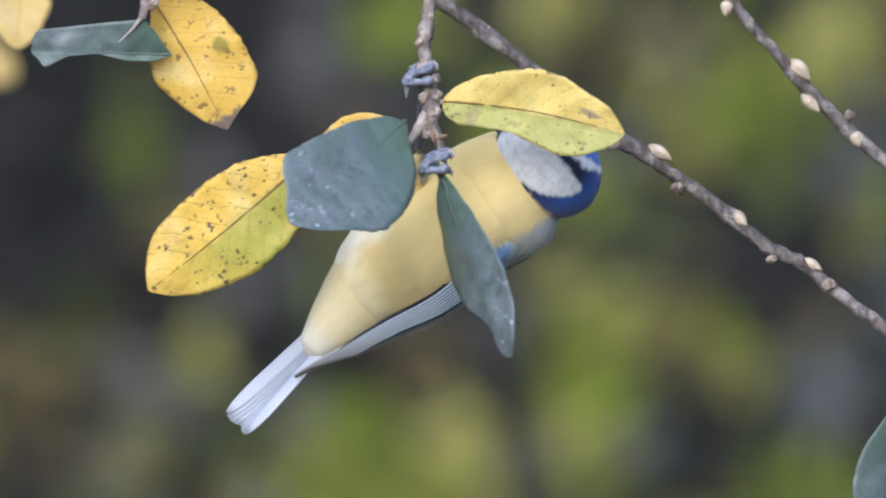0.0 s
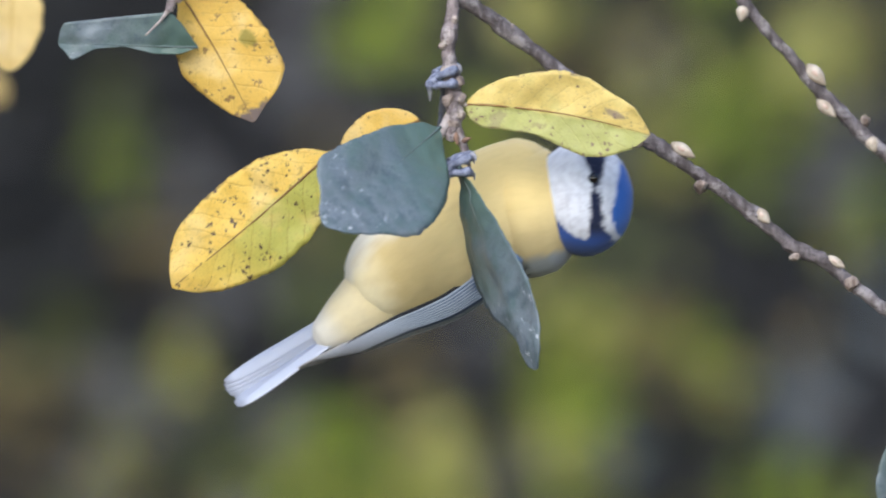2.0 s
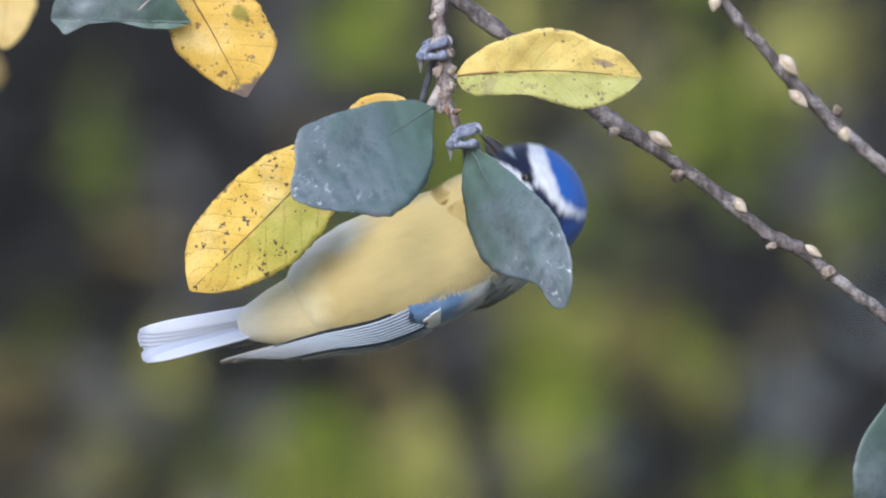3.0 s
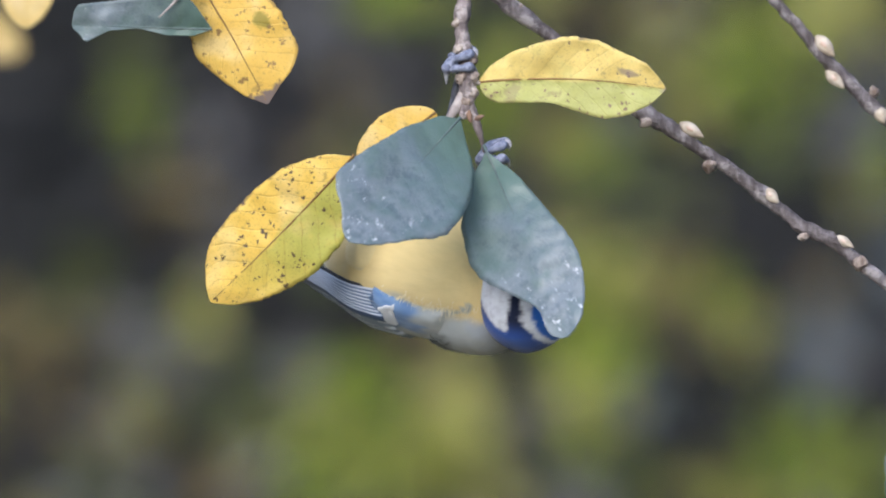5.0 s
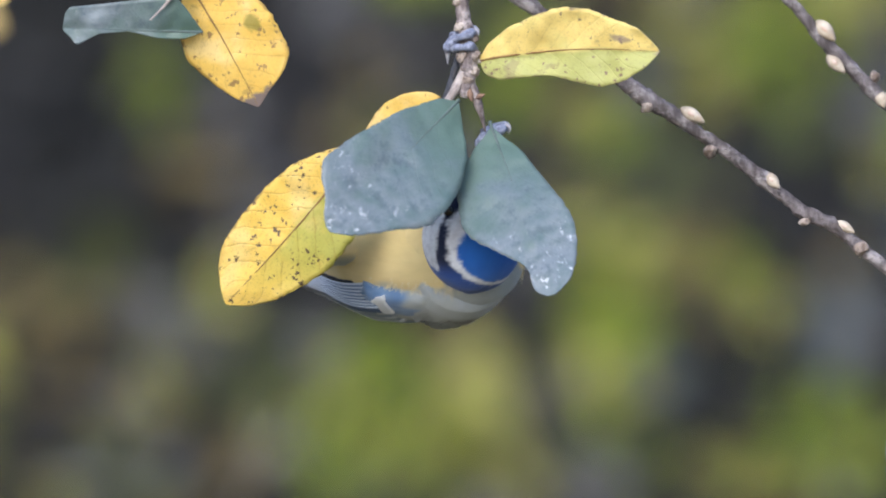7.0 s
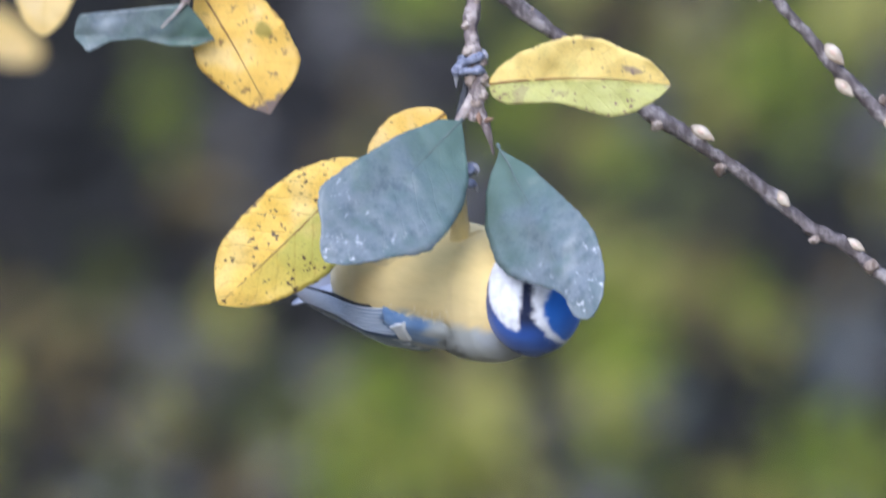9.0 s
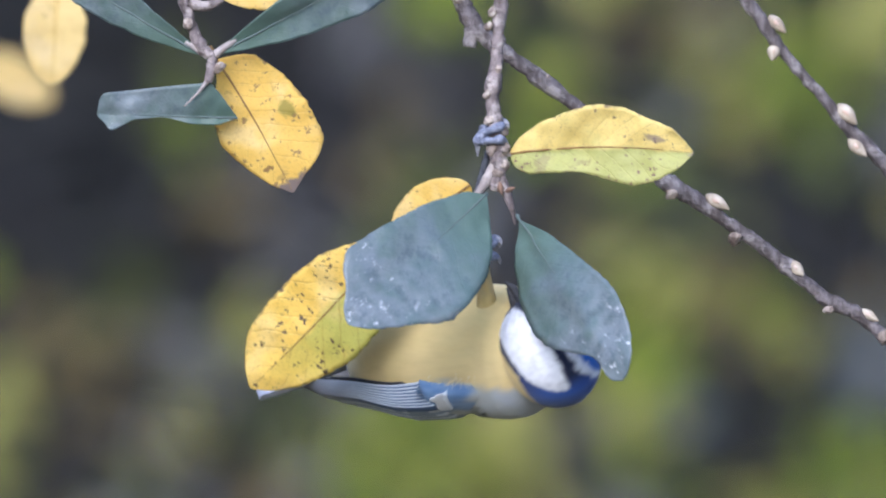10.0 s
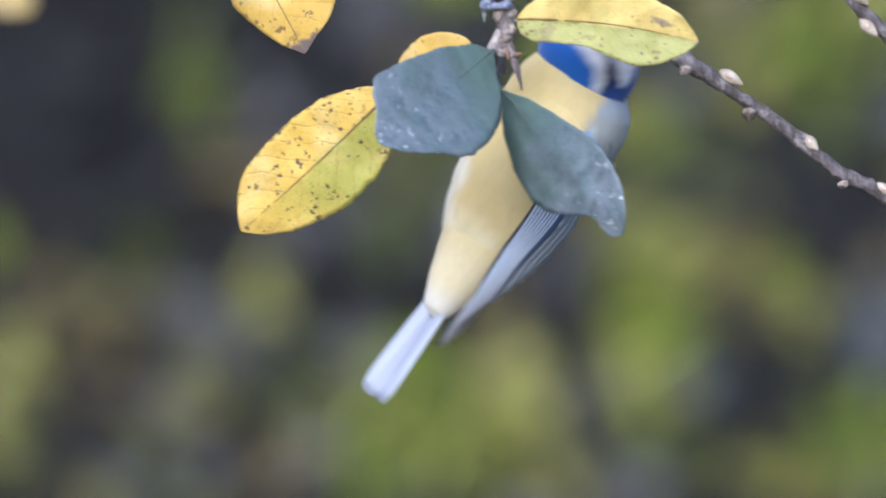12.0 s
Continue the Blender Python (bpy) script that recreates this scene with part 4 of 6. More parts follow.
def head_colour(p):
    n = Vector((p[0] / HEAD_R[0], p[1] / HEAD_R[1], p[2] / HEAD_R[2]))
    n.normalize()
    w = 0.030 * noise.noise(n * 7) + 0.022 * noise.noise(n * 21) + 0.012 * noise.noise(n * 47)
    el = n.dot(Vector((-0.16, 0, 0.987))) + w
    blue, white, black = (0.019, 0.110, 0.45), lerp((0.76, 0.79, 0.86), (0.60, 0.62, 0.69), 0.4 + 0.9 * noise.noise(n * 9) + 0.5 * noise.noise(n * 26)), (0.012, 0.018, 0.050)
    collar, yellow, nape = lerp((0.014, 0.040, 0.17), (0.022, 0.085, 0.36), (-n.x - 0.2) / 0.4), (0.74, 0.575, 0.248), (0.30, 0.37, 0.44)
    # beyond the collar: yellow breast below, blue-grey nape above
    c = lerp(yellow, nape, (n.z + 0.42 + w) / 0.22)
    # the white cheek, a slanting oval, with the dark collar round it, broad towards the nape
    a, u, v = radians(-15), n.x - 0.06, n.z + 0.16
    along, across = u * math.cos(a) + v * math.sin(a), -u * math.sin(a) + v * math.cos(a)
    wide = 0.52 * (1 + 0.30 * along) if along < 0 else 0.52
    d = math.sqrt((along / (1.06 if along > 0 else 0.74)) ** 2 + (across / wide) ** 2) + w
    broad = 1.10 + 1.10 * max(0.0, min(1.0, 0.05 - along)) + 0.15 * max(0.0, across + 0.3)
    rim = lerp(black, collar, (0.25 - n.x) / 0.5)
    c = lerp(rim, c, (d - broad) / 0.10)
    c = lerp(white, c, (d - 0.92) / 0.09)
    # black chin below the bill
    if n.x > 0.1 and n.z < 0:
        c = lerp(c, black, (0.18 - abs(n.y) + w) / 0.10)
    # eye stripe, then the blue cap, an oval with a white band round it that widens over the forehead
    c = lerp(c, lerp(black, collar, (-n.x - 0.40) / 0.4), (el - 0.125) / 0.05)
    c = lerp(c, collar, (-n.x - 0.70 + w) / 0.08)
    if n.z > 0:
        q = math.sqrt(((n.x + 0.15) / (0.80 if n.x > -0.15 else 0.60)) ** 2 + (n.y / 0.84) ** 2) + w
        front = max(0.0, min(1.0, (n.x + 0.25) / 0.5))
        c = lerp(white, c, (q - 1.04 - 0.12 * front) / 0.06)
        c = lerp(lerp(blue, (0.026, 0.15, 0.53), 0.5 + 3 * w), c, (q - 0.92 + 0.07 * front) / (0.05 + 0.09 * front))
    return c


NECK_R = ((-0.0175, 0.0060), (-0.0165, 0.0118), (-0.0140, 0.0142), (-0.0100, 0.0151), (-0.0050, 0.0151), (0.0000, 0.0141), (0.0035, 0.0126), (0.0065, 0.0098), (0.0085, 0.0040))


def neck_colour(p):
    x, y, z = p
    e = z / 0.0140 + 0.12 * noise.noise(Vector((x * 160, y * 300, z * 300)))
    c = lerp((0.74, 0.575, 0.248), (0.725, 0.58, 0.285), (e + 0.9) / 1.1)
    c = lerp(c, (0.78, 0.67, 0.37), 0.3 - abs(e - 0.24) / 0.2)
    back = lerp((0.37, 0.395, 0.39), (0.40, 0.44, 0.49), (x + 0.0015 + 0.003 * noise.noise(Vector((y * 300, z * 300, 2)))) / 0.005)
    return lerp(c, back, (e - 0.48) / 0.18)


def egg(profile, sides=72, squash=0.96, wide=1.0):
    bm = bmesh.new()
    xs = np.linspace(profile[0][0], profile[-1][0], 90)
    px, pr = [q[0] for q in profile], [q[1] for q in profile]
    rr = np.interp(xs, px, pr)
    ker = np.array([1, 4, 7, 9, 7, 4, 1.0])
    rs = np.convolve(np.pad(rr, 3, mode="edge"), ker / ker.sum(), mode="valid")
    prev = None
    for x, r in zip(xs, rs):
        ring = []
        for k in range(sides):
            w = 2 * math.pi * k / sides
            q = Vector((x, math.cos(w) * r * wide, math.sin(w) * r * squash))
            ring.append(bm.verts.new(q * (1 + 0.012 * noise.noise(q * 240))))
        if prev:
            for k in range(sides):
                bm.faces.new((prev[k], ring[k], ring[(k + 1) % sides], prev[(k + 1) % sides]))
        else:
            bm.faces.new(ring)
        prev = ring
    bm.faces.new(prev[::-1])
    return bm


def barbs(parent, surface, colour, count, length, lift, seed, avoid=None, width=0.00022, tone=0.05):
    """Loose barbs over the plumage: thin slivers that lie backward on the surface, softening its outline."""
    rnd = random.Random(seed)
    verts, faces, cols, nrms = [], [], [], []
    while len(faces) < count:
        p, nrm = surface(rnd)
        if avoid and avoid(p):
            continue
        back = Vector((-1, rnd.uniform(-0.25, 0.25), rnd.uniform(-0.25, 0.25)))
        back = (back - nrm * back.dot(nrm)).normalized()
        d = (back + nrm * lift * rnd.uniform(0.2, 1.4)).normalized()
        s = nrm.cross(back).normalized() * width * rnd.uniform(0.6, 1.5)
        ln = length * rnd.uniform(0.5, 1.3)
        b = p - nrm * 0.0002
        bend = nrm * (ln * ln / 0.030)
        nrms += [nrm] * 5
        k = len(verts)
        verts += [b - s, b + s, b + d * ln * 0.6 + s * 0.7 + nrm * 0.0001 - bend * 0.36, b + d * ln - bend, b + d * ln * 0.6 - s * 0.7 + nrm * 0.0001 - bend * 0.36]
        faces.append((k + 4, k + 3, k + 2, k + 1, k))
        c = colour(p)
        f = rnd.uniform(1 - tone, 1 + tone)
        cols += [tuple(min(1, q * f) for q in c)] * 5
    me = bpy.data.meshes.new("plumage")
    me.from_pydata(verts, [], faces)
    at = me.color_attributes.new("plumage", "FLOAT_COLOR", "POINT")
    at.data.foreach_set("color", np.array([(*c, 1) for c in cols], dtype=np.float32).ravel())
    me.normals_split_custom_set_from_vertices(nrms)
    me.materials.append(PLUMAGE)
    ob = new("plumage", me)
    ob.parent = parent
    tagged(ob, kind="stuff")
    return ob


def body_surface(rnd):
    x = rnd.uniform(-0.0130, 0.0240)
    w = rnd.uniform(0, 2 * math.pi)
    r = body_radius(x)
    slope = (body_radius(x + 0.001) - body_radius(x - 0.001)) / 0.002
    n = Vector((-slope, math.cos(w), math.sin(w))).normalized()
    return Vector((x, math.cos(w) * r * WIDE, math.sin(w) * r * 0.96)), n


def breast_tufts(parent, seed, count, xs, ring, colour):
    """Ragged pale-tipped breast feathers that lap over the front of each wing: ring(x) gives radius and width."""
    rnd = random.Random(seed)
    verts, faces, cols, nrms = [], [], [], []
    for _ in range(count):
        side = rnd.choice((1, -1))
        x = rnd.uniform(*xs)
        a = radians(max(8, min(32, rnd.gauss(22, 4))))
        r, wide = ring(x)
        n = Vector((0, side * math.cos(a), math.sin(a)))
        up = Vector((0, -side * math.sin(a), math.cos(a)))
        p = Vector((x, side * math.cos(a) * r * wide, math.sin(a) * r))
        d = (Vector((-1, 0, 0)) * rnd.uniform(-0.1, 0.8) + up * rnd.uniform(0.5, 1.0)).normalized()
        s = n.cross(d).normalized() * 0.00012
        fade = max(0.0, min(1.0, (x - xs[0] + 0.001) / 0.010))
        ln = rnd.uniform(0.0016, 0.0050) * (0.25 + 0.75 * fade)
        p -= n * 0.0004
        k = len(verts)
        verts += [p - s, p + s, p + d * ln * 0.6 + n * 0.0006 + s * 0.8, p + d * ln + n * 0.0009, p + d * ln * 0.6 + n * 0.0006 - s * 0.8]
        faces.append((k + 4, k + 3, k + 2, k + 1, k))
        c, tip = colour(p - up * p.z * 0.5), (0.88, 0.84, 0.68)
        cols += [c, c, lerp(c, tip, 0.6), tip, lerp(c, tip, 0.6)]
        nrms += [n] * 5
    me = bpy.data.meshes.new("breast_tufts")
    me.from_pydata(verts, [], faces)
    at = me.color_attributes.new("plumage", "FLOAT_COLOR", "POINT")
    at.data.foreach_set("color", np.array([(*c, 1) for c in cols], dtype=np.float32).ravel())
    me.normals_split_custom_set_from_vertices(nrms)
    me.materials.append(PLUMAGE)
    ob = new("breast_tufts", me)
    ob.parent = parent
    tagged(ob, kind="stuff")


def head_surface(rnd):
    n = Vector((rnd.gauss(0, 1), rnd.gauss(0, 1), rnd.gauss(0, 1))).normalized()
    a, b, c = HEAD_R
    return Vector((n.x * a, n.y * b, n.z * c)), Vector((n.x / a, n.y / b, n.z / c)).normalized()


def neck_lean(x):
    """The nape is fuller than the throat."""
    return 0.0040 * max(0.0, min(1.0, (0.009 - x) / 0.010))


def neck_surface(rnd):
    x, w = rnd.uniform(-0.013, 0.006), rnd.uniform(0, 2 * math.pi)
    r = float(np.interp(x, [q for q, _ in NECK_R], [q for _, q in NECK_R]))
    return Vector((x, math.cos(w) * r * 1.05, math.sin(w) * r + neck_lean(x) * max(0.0, min(1.0, math.sin(w) * r / 0.010)))), Vector((0.1, math.cos(w), math.sin(w))).normalized()


def build_wing(parent, side):
    """A folded wing along the flank: shoulder coverts, a pale bar, then long flight feathers."""
    w = new("wing")
    w.parent = parent
    tagged(w, "folded blue-grey wing with a white bar")

    def lay(x, deg, lift):
        """A place on the flank: along the body, degrees above its side, height over the plumage."""
        a = radians(deg)
        r = max(body_radius(x), 0.0136 - 0.22 * max(0.0, -x - 0.018)) + lift
        return Vector((x, side * math.cos(a) * (r * WIDE + 0.0006), math.sin(a) * r * 0.97)), Vector((0, side * math.cos(a), math.sin(a))), Vector((0, side * math.sin(a), -math.cos(a)))

    def lying(name, material, x0, x1, deg0, deg1, lift0, lift1, width, cup=0.15):
        """A feather laid on the flank from x0 back to x1."""
        def place(s):
            p, n, low = lay(x0 + (x1 - x0) * s, deg0 + (deg1 - deg0) * s, lift0 + (lift1 - lift0) * s - 0.0032 * max(0.0, 1 - s / 0.2))
            return p, n, low
        bm = bmesh.new()
        strip(bm, bm.loops.layers.uv.new("UVMap"), place, width, cup=cup)
        part(name, bm, material, w)

    # the shoulder: small soft feathers, blue over the coverts, grey towards the back
    def shoulder_at(u, v):
        low = 17 + 7 * math.sin(math.pi * u) + 12 * max(0.0, 1 - u / 0.5)
        deg = low + (101 - low) * v
        edge = min(1.0, 6 * u, 14 * (1 - u), 6 * v + 0.15, 6 * (1 - v))
        return lay(0.0250 - 0.0245 * u - 0.003 * v, deg, -0.0016 + 0.0029 * edge ** 0.5)

    bm = bmesh.new()
    n, m = 30, 24
    grid = [[bm.verts.new(shoulder_at(i / n, j / m)[0]) for j in range(m + 1)] for i in range(n + 1)]
    for i in range(n):
        for j in range(m):
            bm.faces.new((grid[i][j], grid[i + 1][j], grid[i + 1][j + 1], grid[i][j + 1]))
    shoulder = part("shoulder", bm, PLUMAGE, w, "blue coverts and grey-olive shoulder feathers")

    def shoulder_colour(p):
        deg = math.degrees(math.atan2(p[2], abs(p[1]))) + 7 * noise.noise(Vector((p[0] * 300, p[1] * 300, p[2] * 300)))
        c = lerp((0.105, 0.20, 0.39), (0.17, 0.28, 0.47), 0.5 + noise.noise(Vector((p[0] * 200, p[1] * 900, p[2] * 900))))
        grey = lerp((0.34, 0.37, 0.37), (0.42, 0.45, 0.45), 0.5 + noise.noise(Vector((p[0] * 240, p[1] * 700, p[2] * 700))))
        c = lerp(c, grey, (deg - 44) / 16)
        return lerp(c, grey, (p[0] - 0.0125 - 0.004 * noise.noise(Vector((p[1] * 500, p[2] * 500, 3)))) / 0.005)
    paint(shoulder.data, shoulder_colour)

    def shoulder_surface(rnd):
        p, normal, _ = shoulder_at(rnd.uniform(0.1, 0.97), rnd.uniform(0.06, 0.94))
        return p, normal
    barbs(shoulder, shoulder_surface, shoulder_colour, 1500, 0.0032, 0.06, 31 + side, None, 0.00028, 0.10)
    # a near-black strip painting the shadow under the belly feathers, then the flight feathers, each with its pale edge
    # beside the next
    lying("flight_feather", SHADE_FEATHER, 0.014, -0.036, 23, 28, -0.0012, 0.0008, 0.0030)
    for i in range(2):
        lying("flight_feather", WING_TIP, -0.004, -0.0500 + 0.003 * i, 32 + 5 * i, 37 + 6 * i, 0.0002, 0.0010 + 0.0002 * i, 0.0040)
    for i in range(8):
        k = i / 7
        lying("flight_feather", PRIMARY, 0.011, -0.0460 + 0.011 * k, 22 + 25 * k, 34 + 12 * k, 0.0002 + 0.0014 * k, 0.0010 + 0.0016 * k, 0.0026, 0.05)
    for i in range(4):
        k = i / 3
        lying("flight_feather", TERTIAL, 0.010, -0.0340 + 0.012 * k, 50 + 24 * k, 51 + 24 * k, 0.0014 + 0.0004 * k, 0.0026 + 0.0005 * k, 0.0048, 0.08)
    # the white wing bar: loose white feather tips
    rnd = random.Random(40 + side)
    for i in range(7):
        k = i / 6
        x = 0.0066 - 0.0020 * k + rnd.uniform(-0.0009, 0.0009)
        lying("bar_feather", WHITE_BAR, x + 0.003, x - rnd.uniform(0.0004, 0.0024), 31 + 17 * k, 32 + 17 * k, 0.0018, 0.0018, 0.0015, 0.05)
    return w


def build_foot(parent, name="foot"):
    """Toes curled round a twig that runs up and down, with claws and a short shank behind."""
    f = new(name)
    f.parent = parent
    tagged(f, "blue-grey clawed foot gripping the twig")
    bm = bmesh.new()
    blob(bm, (-0.0030, -0.0012, -0.0008), (0.2, -0.3, 1), 0.0040, 0.0017, 12, 10, 0.2)
    part("pad", bm, FOOT, f)
    toes = (
        ((-0.0030, -0.0014, 0.0004, 0.00118), (-0.0008, -0.0031, 0.0013, 0.00101), (0.0014, -0.0029, 0.0021, 0.00134), (0.0026, -0.0012, 0.0024, 0.00092)),
        ((-0.0026, -0.0016, -0.0014, 0.00118), (-0.0004, -0.0031, -0.0014, 0.00092), (0.0017, -0.0026, -0.0011, 0.00134), (0.0028, -0.0008, -0.0014, 0.00092)),
        ((-0.0034, -0.0012, -0.0004, 0.00134), (-0.0041, -0.0013, -0.0014, 0.00126), (-0.0041, -0.0008, -0.0024, 0.00084)),
        ((-0.0028, 0.0004, 0.0016, 0.00118), (-0.0008, 0.0027, 0.0028, 0.00101), (0.0018, 0.0022, 0.0034, 0.00101), (0.0030, 0.0006, 0.0034, 0.0009)),
    )
    for pts in toes:
        bm = bmesh.new()
        tube(bm, pts, 12, 0.25, 6)
        part("toe", bm, FOOT, f)
        bm = bmesh.new()
        e = Vector(pts[-1][:3])
        t = (e - Vector(pts[-2][:3])).normalized()
        tube(bm, [(*e, 0.0008), (*(e + t * 0.0012 + Vector((0, 0, -0.0004))), 0.0005), (*(e + t * 0.0018 + Vector((0, 0, -0.0016))), 0.00012)], 7, 0, 4)
        part("claw", bm, CLAW, f)
    return f


THIGH = 0.026


def build_leg(parent):
    """A leg along +x from the foot: a scaly grey shank, and a feathered thigh that runs from the hip back towards the foot."""
    g = new("leg")
    g.parent = parent
    tagged(g, "blue-grey shank below a yellow-olive feathered thigh")
    bm = bmesh.new()
    tube(bm, [(0.0, 0, 0, 0.00125), (0.004, 0.0003, 0.0002, 0.00095), (0.012, 0.0002, 0.0004, 0.00090), (0.0190, 0, 0.0003, 0.00110), (0.0220, 0, 0, 0.00140)], 10, 0.2, 8)
    part("shank", bm, SHANK, g)
    profile = [(-THIGH, 0.0011), (-0.0235, 0.0016), (-0.0190, 0.0021), (-0.0130, 0.0028), (-0.0080, 0.0036), (-0.0020, 0.0036), (0.0030, 0.0018)]
    thigh = part("thigh", egg(profile, 32, 0.9), PLUMAGE, g, "yellow-olive feathered thigh")

    def thigh_colour(p):
        return lerp((0.62, 0.50, 0.25), (0.74, 0.58, 0.25), (p[0] + THIGH - 0.002) / 0.010 + 0.5 * noise.noise(Vector(p) * 400))
    paint(thigh.data, thigh_colour)

    def thigh_surface(rnd):
        x, w = rnd.uniform(-THIGH + 0.001, -0.014), rnd.uniform(0, 2 * math.pi)
        q = float(np.interp(x, [a for a, _ in profile], [b for _, b in profile]))
        return Vector((x, math.cos(w) * q, math.sin(w) * q * 0.9)), Vector((0, math.cos(w), math.sin(w)))
    barbs(thigh, thigh_surface, thigh_colour, 120, 0.0026, 0.12, 15)
    return g, thigh


def build_bird():
    r = root("blue_tit", (-0.0046, 0, 1.6443), "small blue and yellow tit hanging upside down from the twig", "bird")
    body = part("body", egg(BODY_R, 72, 0.96, WIDE), PLUMAGE, r, "yellow breast and belly, pale vent, grey-green back")
    paint(body.data, body_colour)
    barbs(body, body_surface, back_colour, 420, 0.0056, 0.08, 26, lambda p: p.z < 0.006, 0.0012, 0.22)
    breast_tufts(body, 12, 560, (0.004, 0.033), lambda x: (body_radius(x), WIDE), body_colour)

    bm = egg(NECK_R, 64, 1.0, 1.05)
    for v in bm.verts:
        v.co.z += neck_lean(v.co.x) * max(0.0, min(1.0, v.co.z / 0.010))
    neck = part("neck", bm, PLUMAGE, r, "yellow throat and blue-grey nape")
    paint(neck.data, neck_colour)
    barbs(neck, neck_surface, neck_colour, 3200, 0.0038, 0.06, 11, None, 0.00020, 0.035)
    barbs(neck, neck_surface, neck_colour, 260, 0.0050, 0.08, 27, lambda p: p.z < 0.006, 0.0012, 0.20)
    breast_tufts(neck, 13, 300, (-0.012, 0.001), lambda x: (float(np.interp(x, [q for q, _ in NECK_R], [q for _, q in NECK_R])), 1.05), neck_colour)
    a, b, c = HEAD_R
    bm = egg([(-a * math.cos(math.pi * i / 40), max(0.0006, c * math.sin(math.pi * i / 40))) for i in range(41)], 96, 1.0, b / c)
    head = part("head", bm, PLUMAGE, r, "head with blue cap, white cheeks and black eye line")
    paint(head.data, head_colour)
    barbs(head, head_surface, head_colour, 5000, 0.0012, 0.10, 6, None, 0.00014)
    for side in (1, -1):
        bm = bmesh.new()
        bmesh.ops.create_uvsphere(bm, u_segments=18, v_segments=12, radius=0.0015)
        bmesh.ops.translate(bm, vec=(0.0062, side * 0.0117, 0.0032), verts=bm.verts)
        part("eye", bm, EYE_M, head, "glossy black eye")
    bm = bmesh.new()
    tube(bm, [(0.0136, 0, 0.0004, 0.0022), (0.0166, 0, 0.0004, 0.0016), (0.0196, 0, -0.0001, 0.0009), (0.0218, 0, -0.0008, 0.0002)], 12, 0, 6)
    part("upper_bill", bm, BEAK_M, head)
    bm = bmesh.new()
    tube(bm, [(0.0126, 0, -0.0016, 0.0017), (0.0160, 0, -0.0014, 0.0012), (0.0200, 0, -0.0011, 0.0003)], 12, 0, 6)
    part("lower_bill", bm, BEAK_M, head)
    tail = new("tail")
    tail.parent = r
    tagged(tail, "pale blue-grey tail seen from below, in two closed halves")
    # each half lies like a low roof, the outer feathers lowest
    for i in range(10):
        half = 1 if i >= 5 else -1
        k = i - 5 if half > 0 else 4 - i
        d = Vector((-1, half * (0.007 + 0.013 * k), -0.003 * k))
        feather("tail_feather", TAIL, tail, 0.0462 + 0.0008 * k - 0.0002 * k * k, 0.0040, (0.012, half * (0.0004 + 0.0003 * k), -0.00040 * k), d, (0, half, -0.22), (0, half * -0.2, -1), 0.0, 0.1, 0.5)
    bm = egg([(-0.0085, 0.0012), (-0.0070, 0.0046), (-0.0030, 0.0066), (0.001, 0.0084), (0.008, 0.0110), (0.013, 0.0127), (0.018, 0.0137), (0.023, 0.0134), (0.027, 0.0104), (0.0295, 0.0040)], 48, 0.92, 0.92)
    for v in bm.verts:
        v.co.z = v.co.z * (0.45 if v.co.z > 0 else 1.0) - 0.0006
    cov = part("undertail_coverts", bm, PLUMAGE, tail, "pale fluffy undertail")

    def vent_colour(p):
        c = lerp((0.70, 0.585, 0.31), (0.72, 0.63, 0.40), (0.016 - p[0]) / 0.012)
        c = lerp(c, (0.70, 0.67, 0.58), (0.002 - p[0]) / 0.008)
        return lerp(c, (0.36, 0.40, 0.40), p[2] / 0.003)
    paint(cov.data, vent_colour)
    wings = [build_wing(r, 1), build_wing(r, -1)]
    return r, body, neck, head, tail, wings, [build_foot(r), build_foot(r)], [build_leg(r), build_leg(r)]


build_ground()
build_hedge()
main_branch = build_main_branch()
upper_branch = build_upper_branch()
left_twig = build_left_twig()
far_twig = build_far_twig()
hanging_twig, twig_leaves = build_hanging_twig()
bird, bird_body, bird_neck, bird_head, bird_tail, bird_wings, (foot_on_twig, foot_on_leaf), bird_legs = build_bird()


# ---- what moves ----
def blend(rows, t):
    """The pose at t, between two rows."""
    for (t0, m0), (t1, m1) in zip(rows, rows[1:]):
        if t0 <= t <= t1:
            return m0.lerp(m1, (t - t0) / (t1 - t0))
    return rows[-1][1]


def facing(at, ahead, above):
    """A pose at a place, with its x axis ahead and its z axis as near to above as it can be."""
    x = Vector(ahead).normalized()
    y = Vector(above).cross(x).normalized()
    m = Matrix((x, y, x.cross(y))).transposed().to_4x4()
    m.translation = at
    return m


def neck_pose(body, head):
    """The neck runs from the shoulders to the middle of the head."""
    way = head.translation - body @ Vector((0.014, 0, 0))
    return facing(head.translation - way.normalized() * 0.0095, way, body.to_3x3() @ Vector((0, 0, 1)))


def leg_pose(foot, body, side, fore):
    """The leg runs from the foot to the hip, deep in the belly; also the place of the thigh along it."""
    start = foot.translation + Vector((-0.0006, 0.0022, -0.0005))
    way = body @ Vector((fore, side * 0.001, 0.004 + 0.007 * side)) - start
    return facing(start, way, (0, -1, 0.2)), pose(max(way.length, THIGH + 0.002), 0, 0)


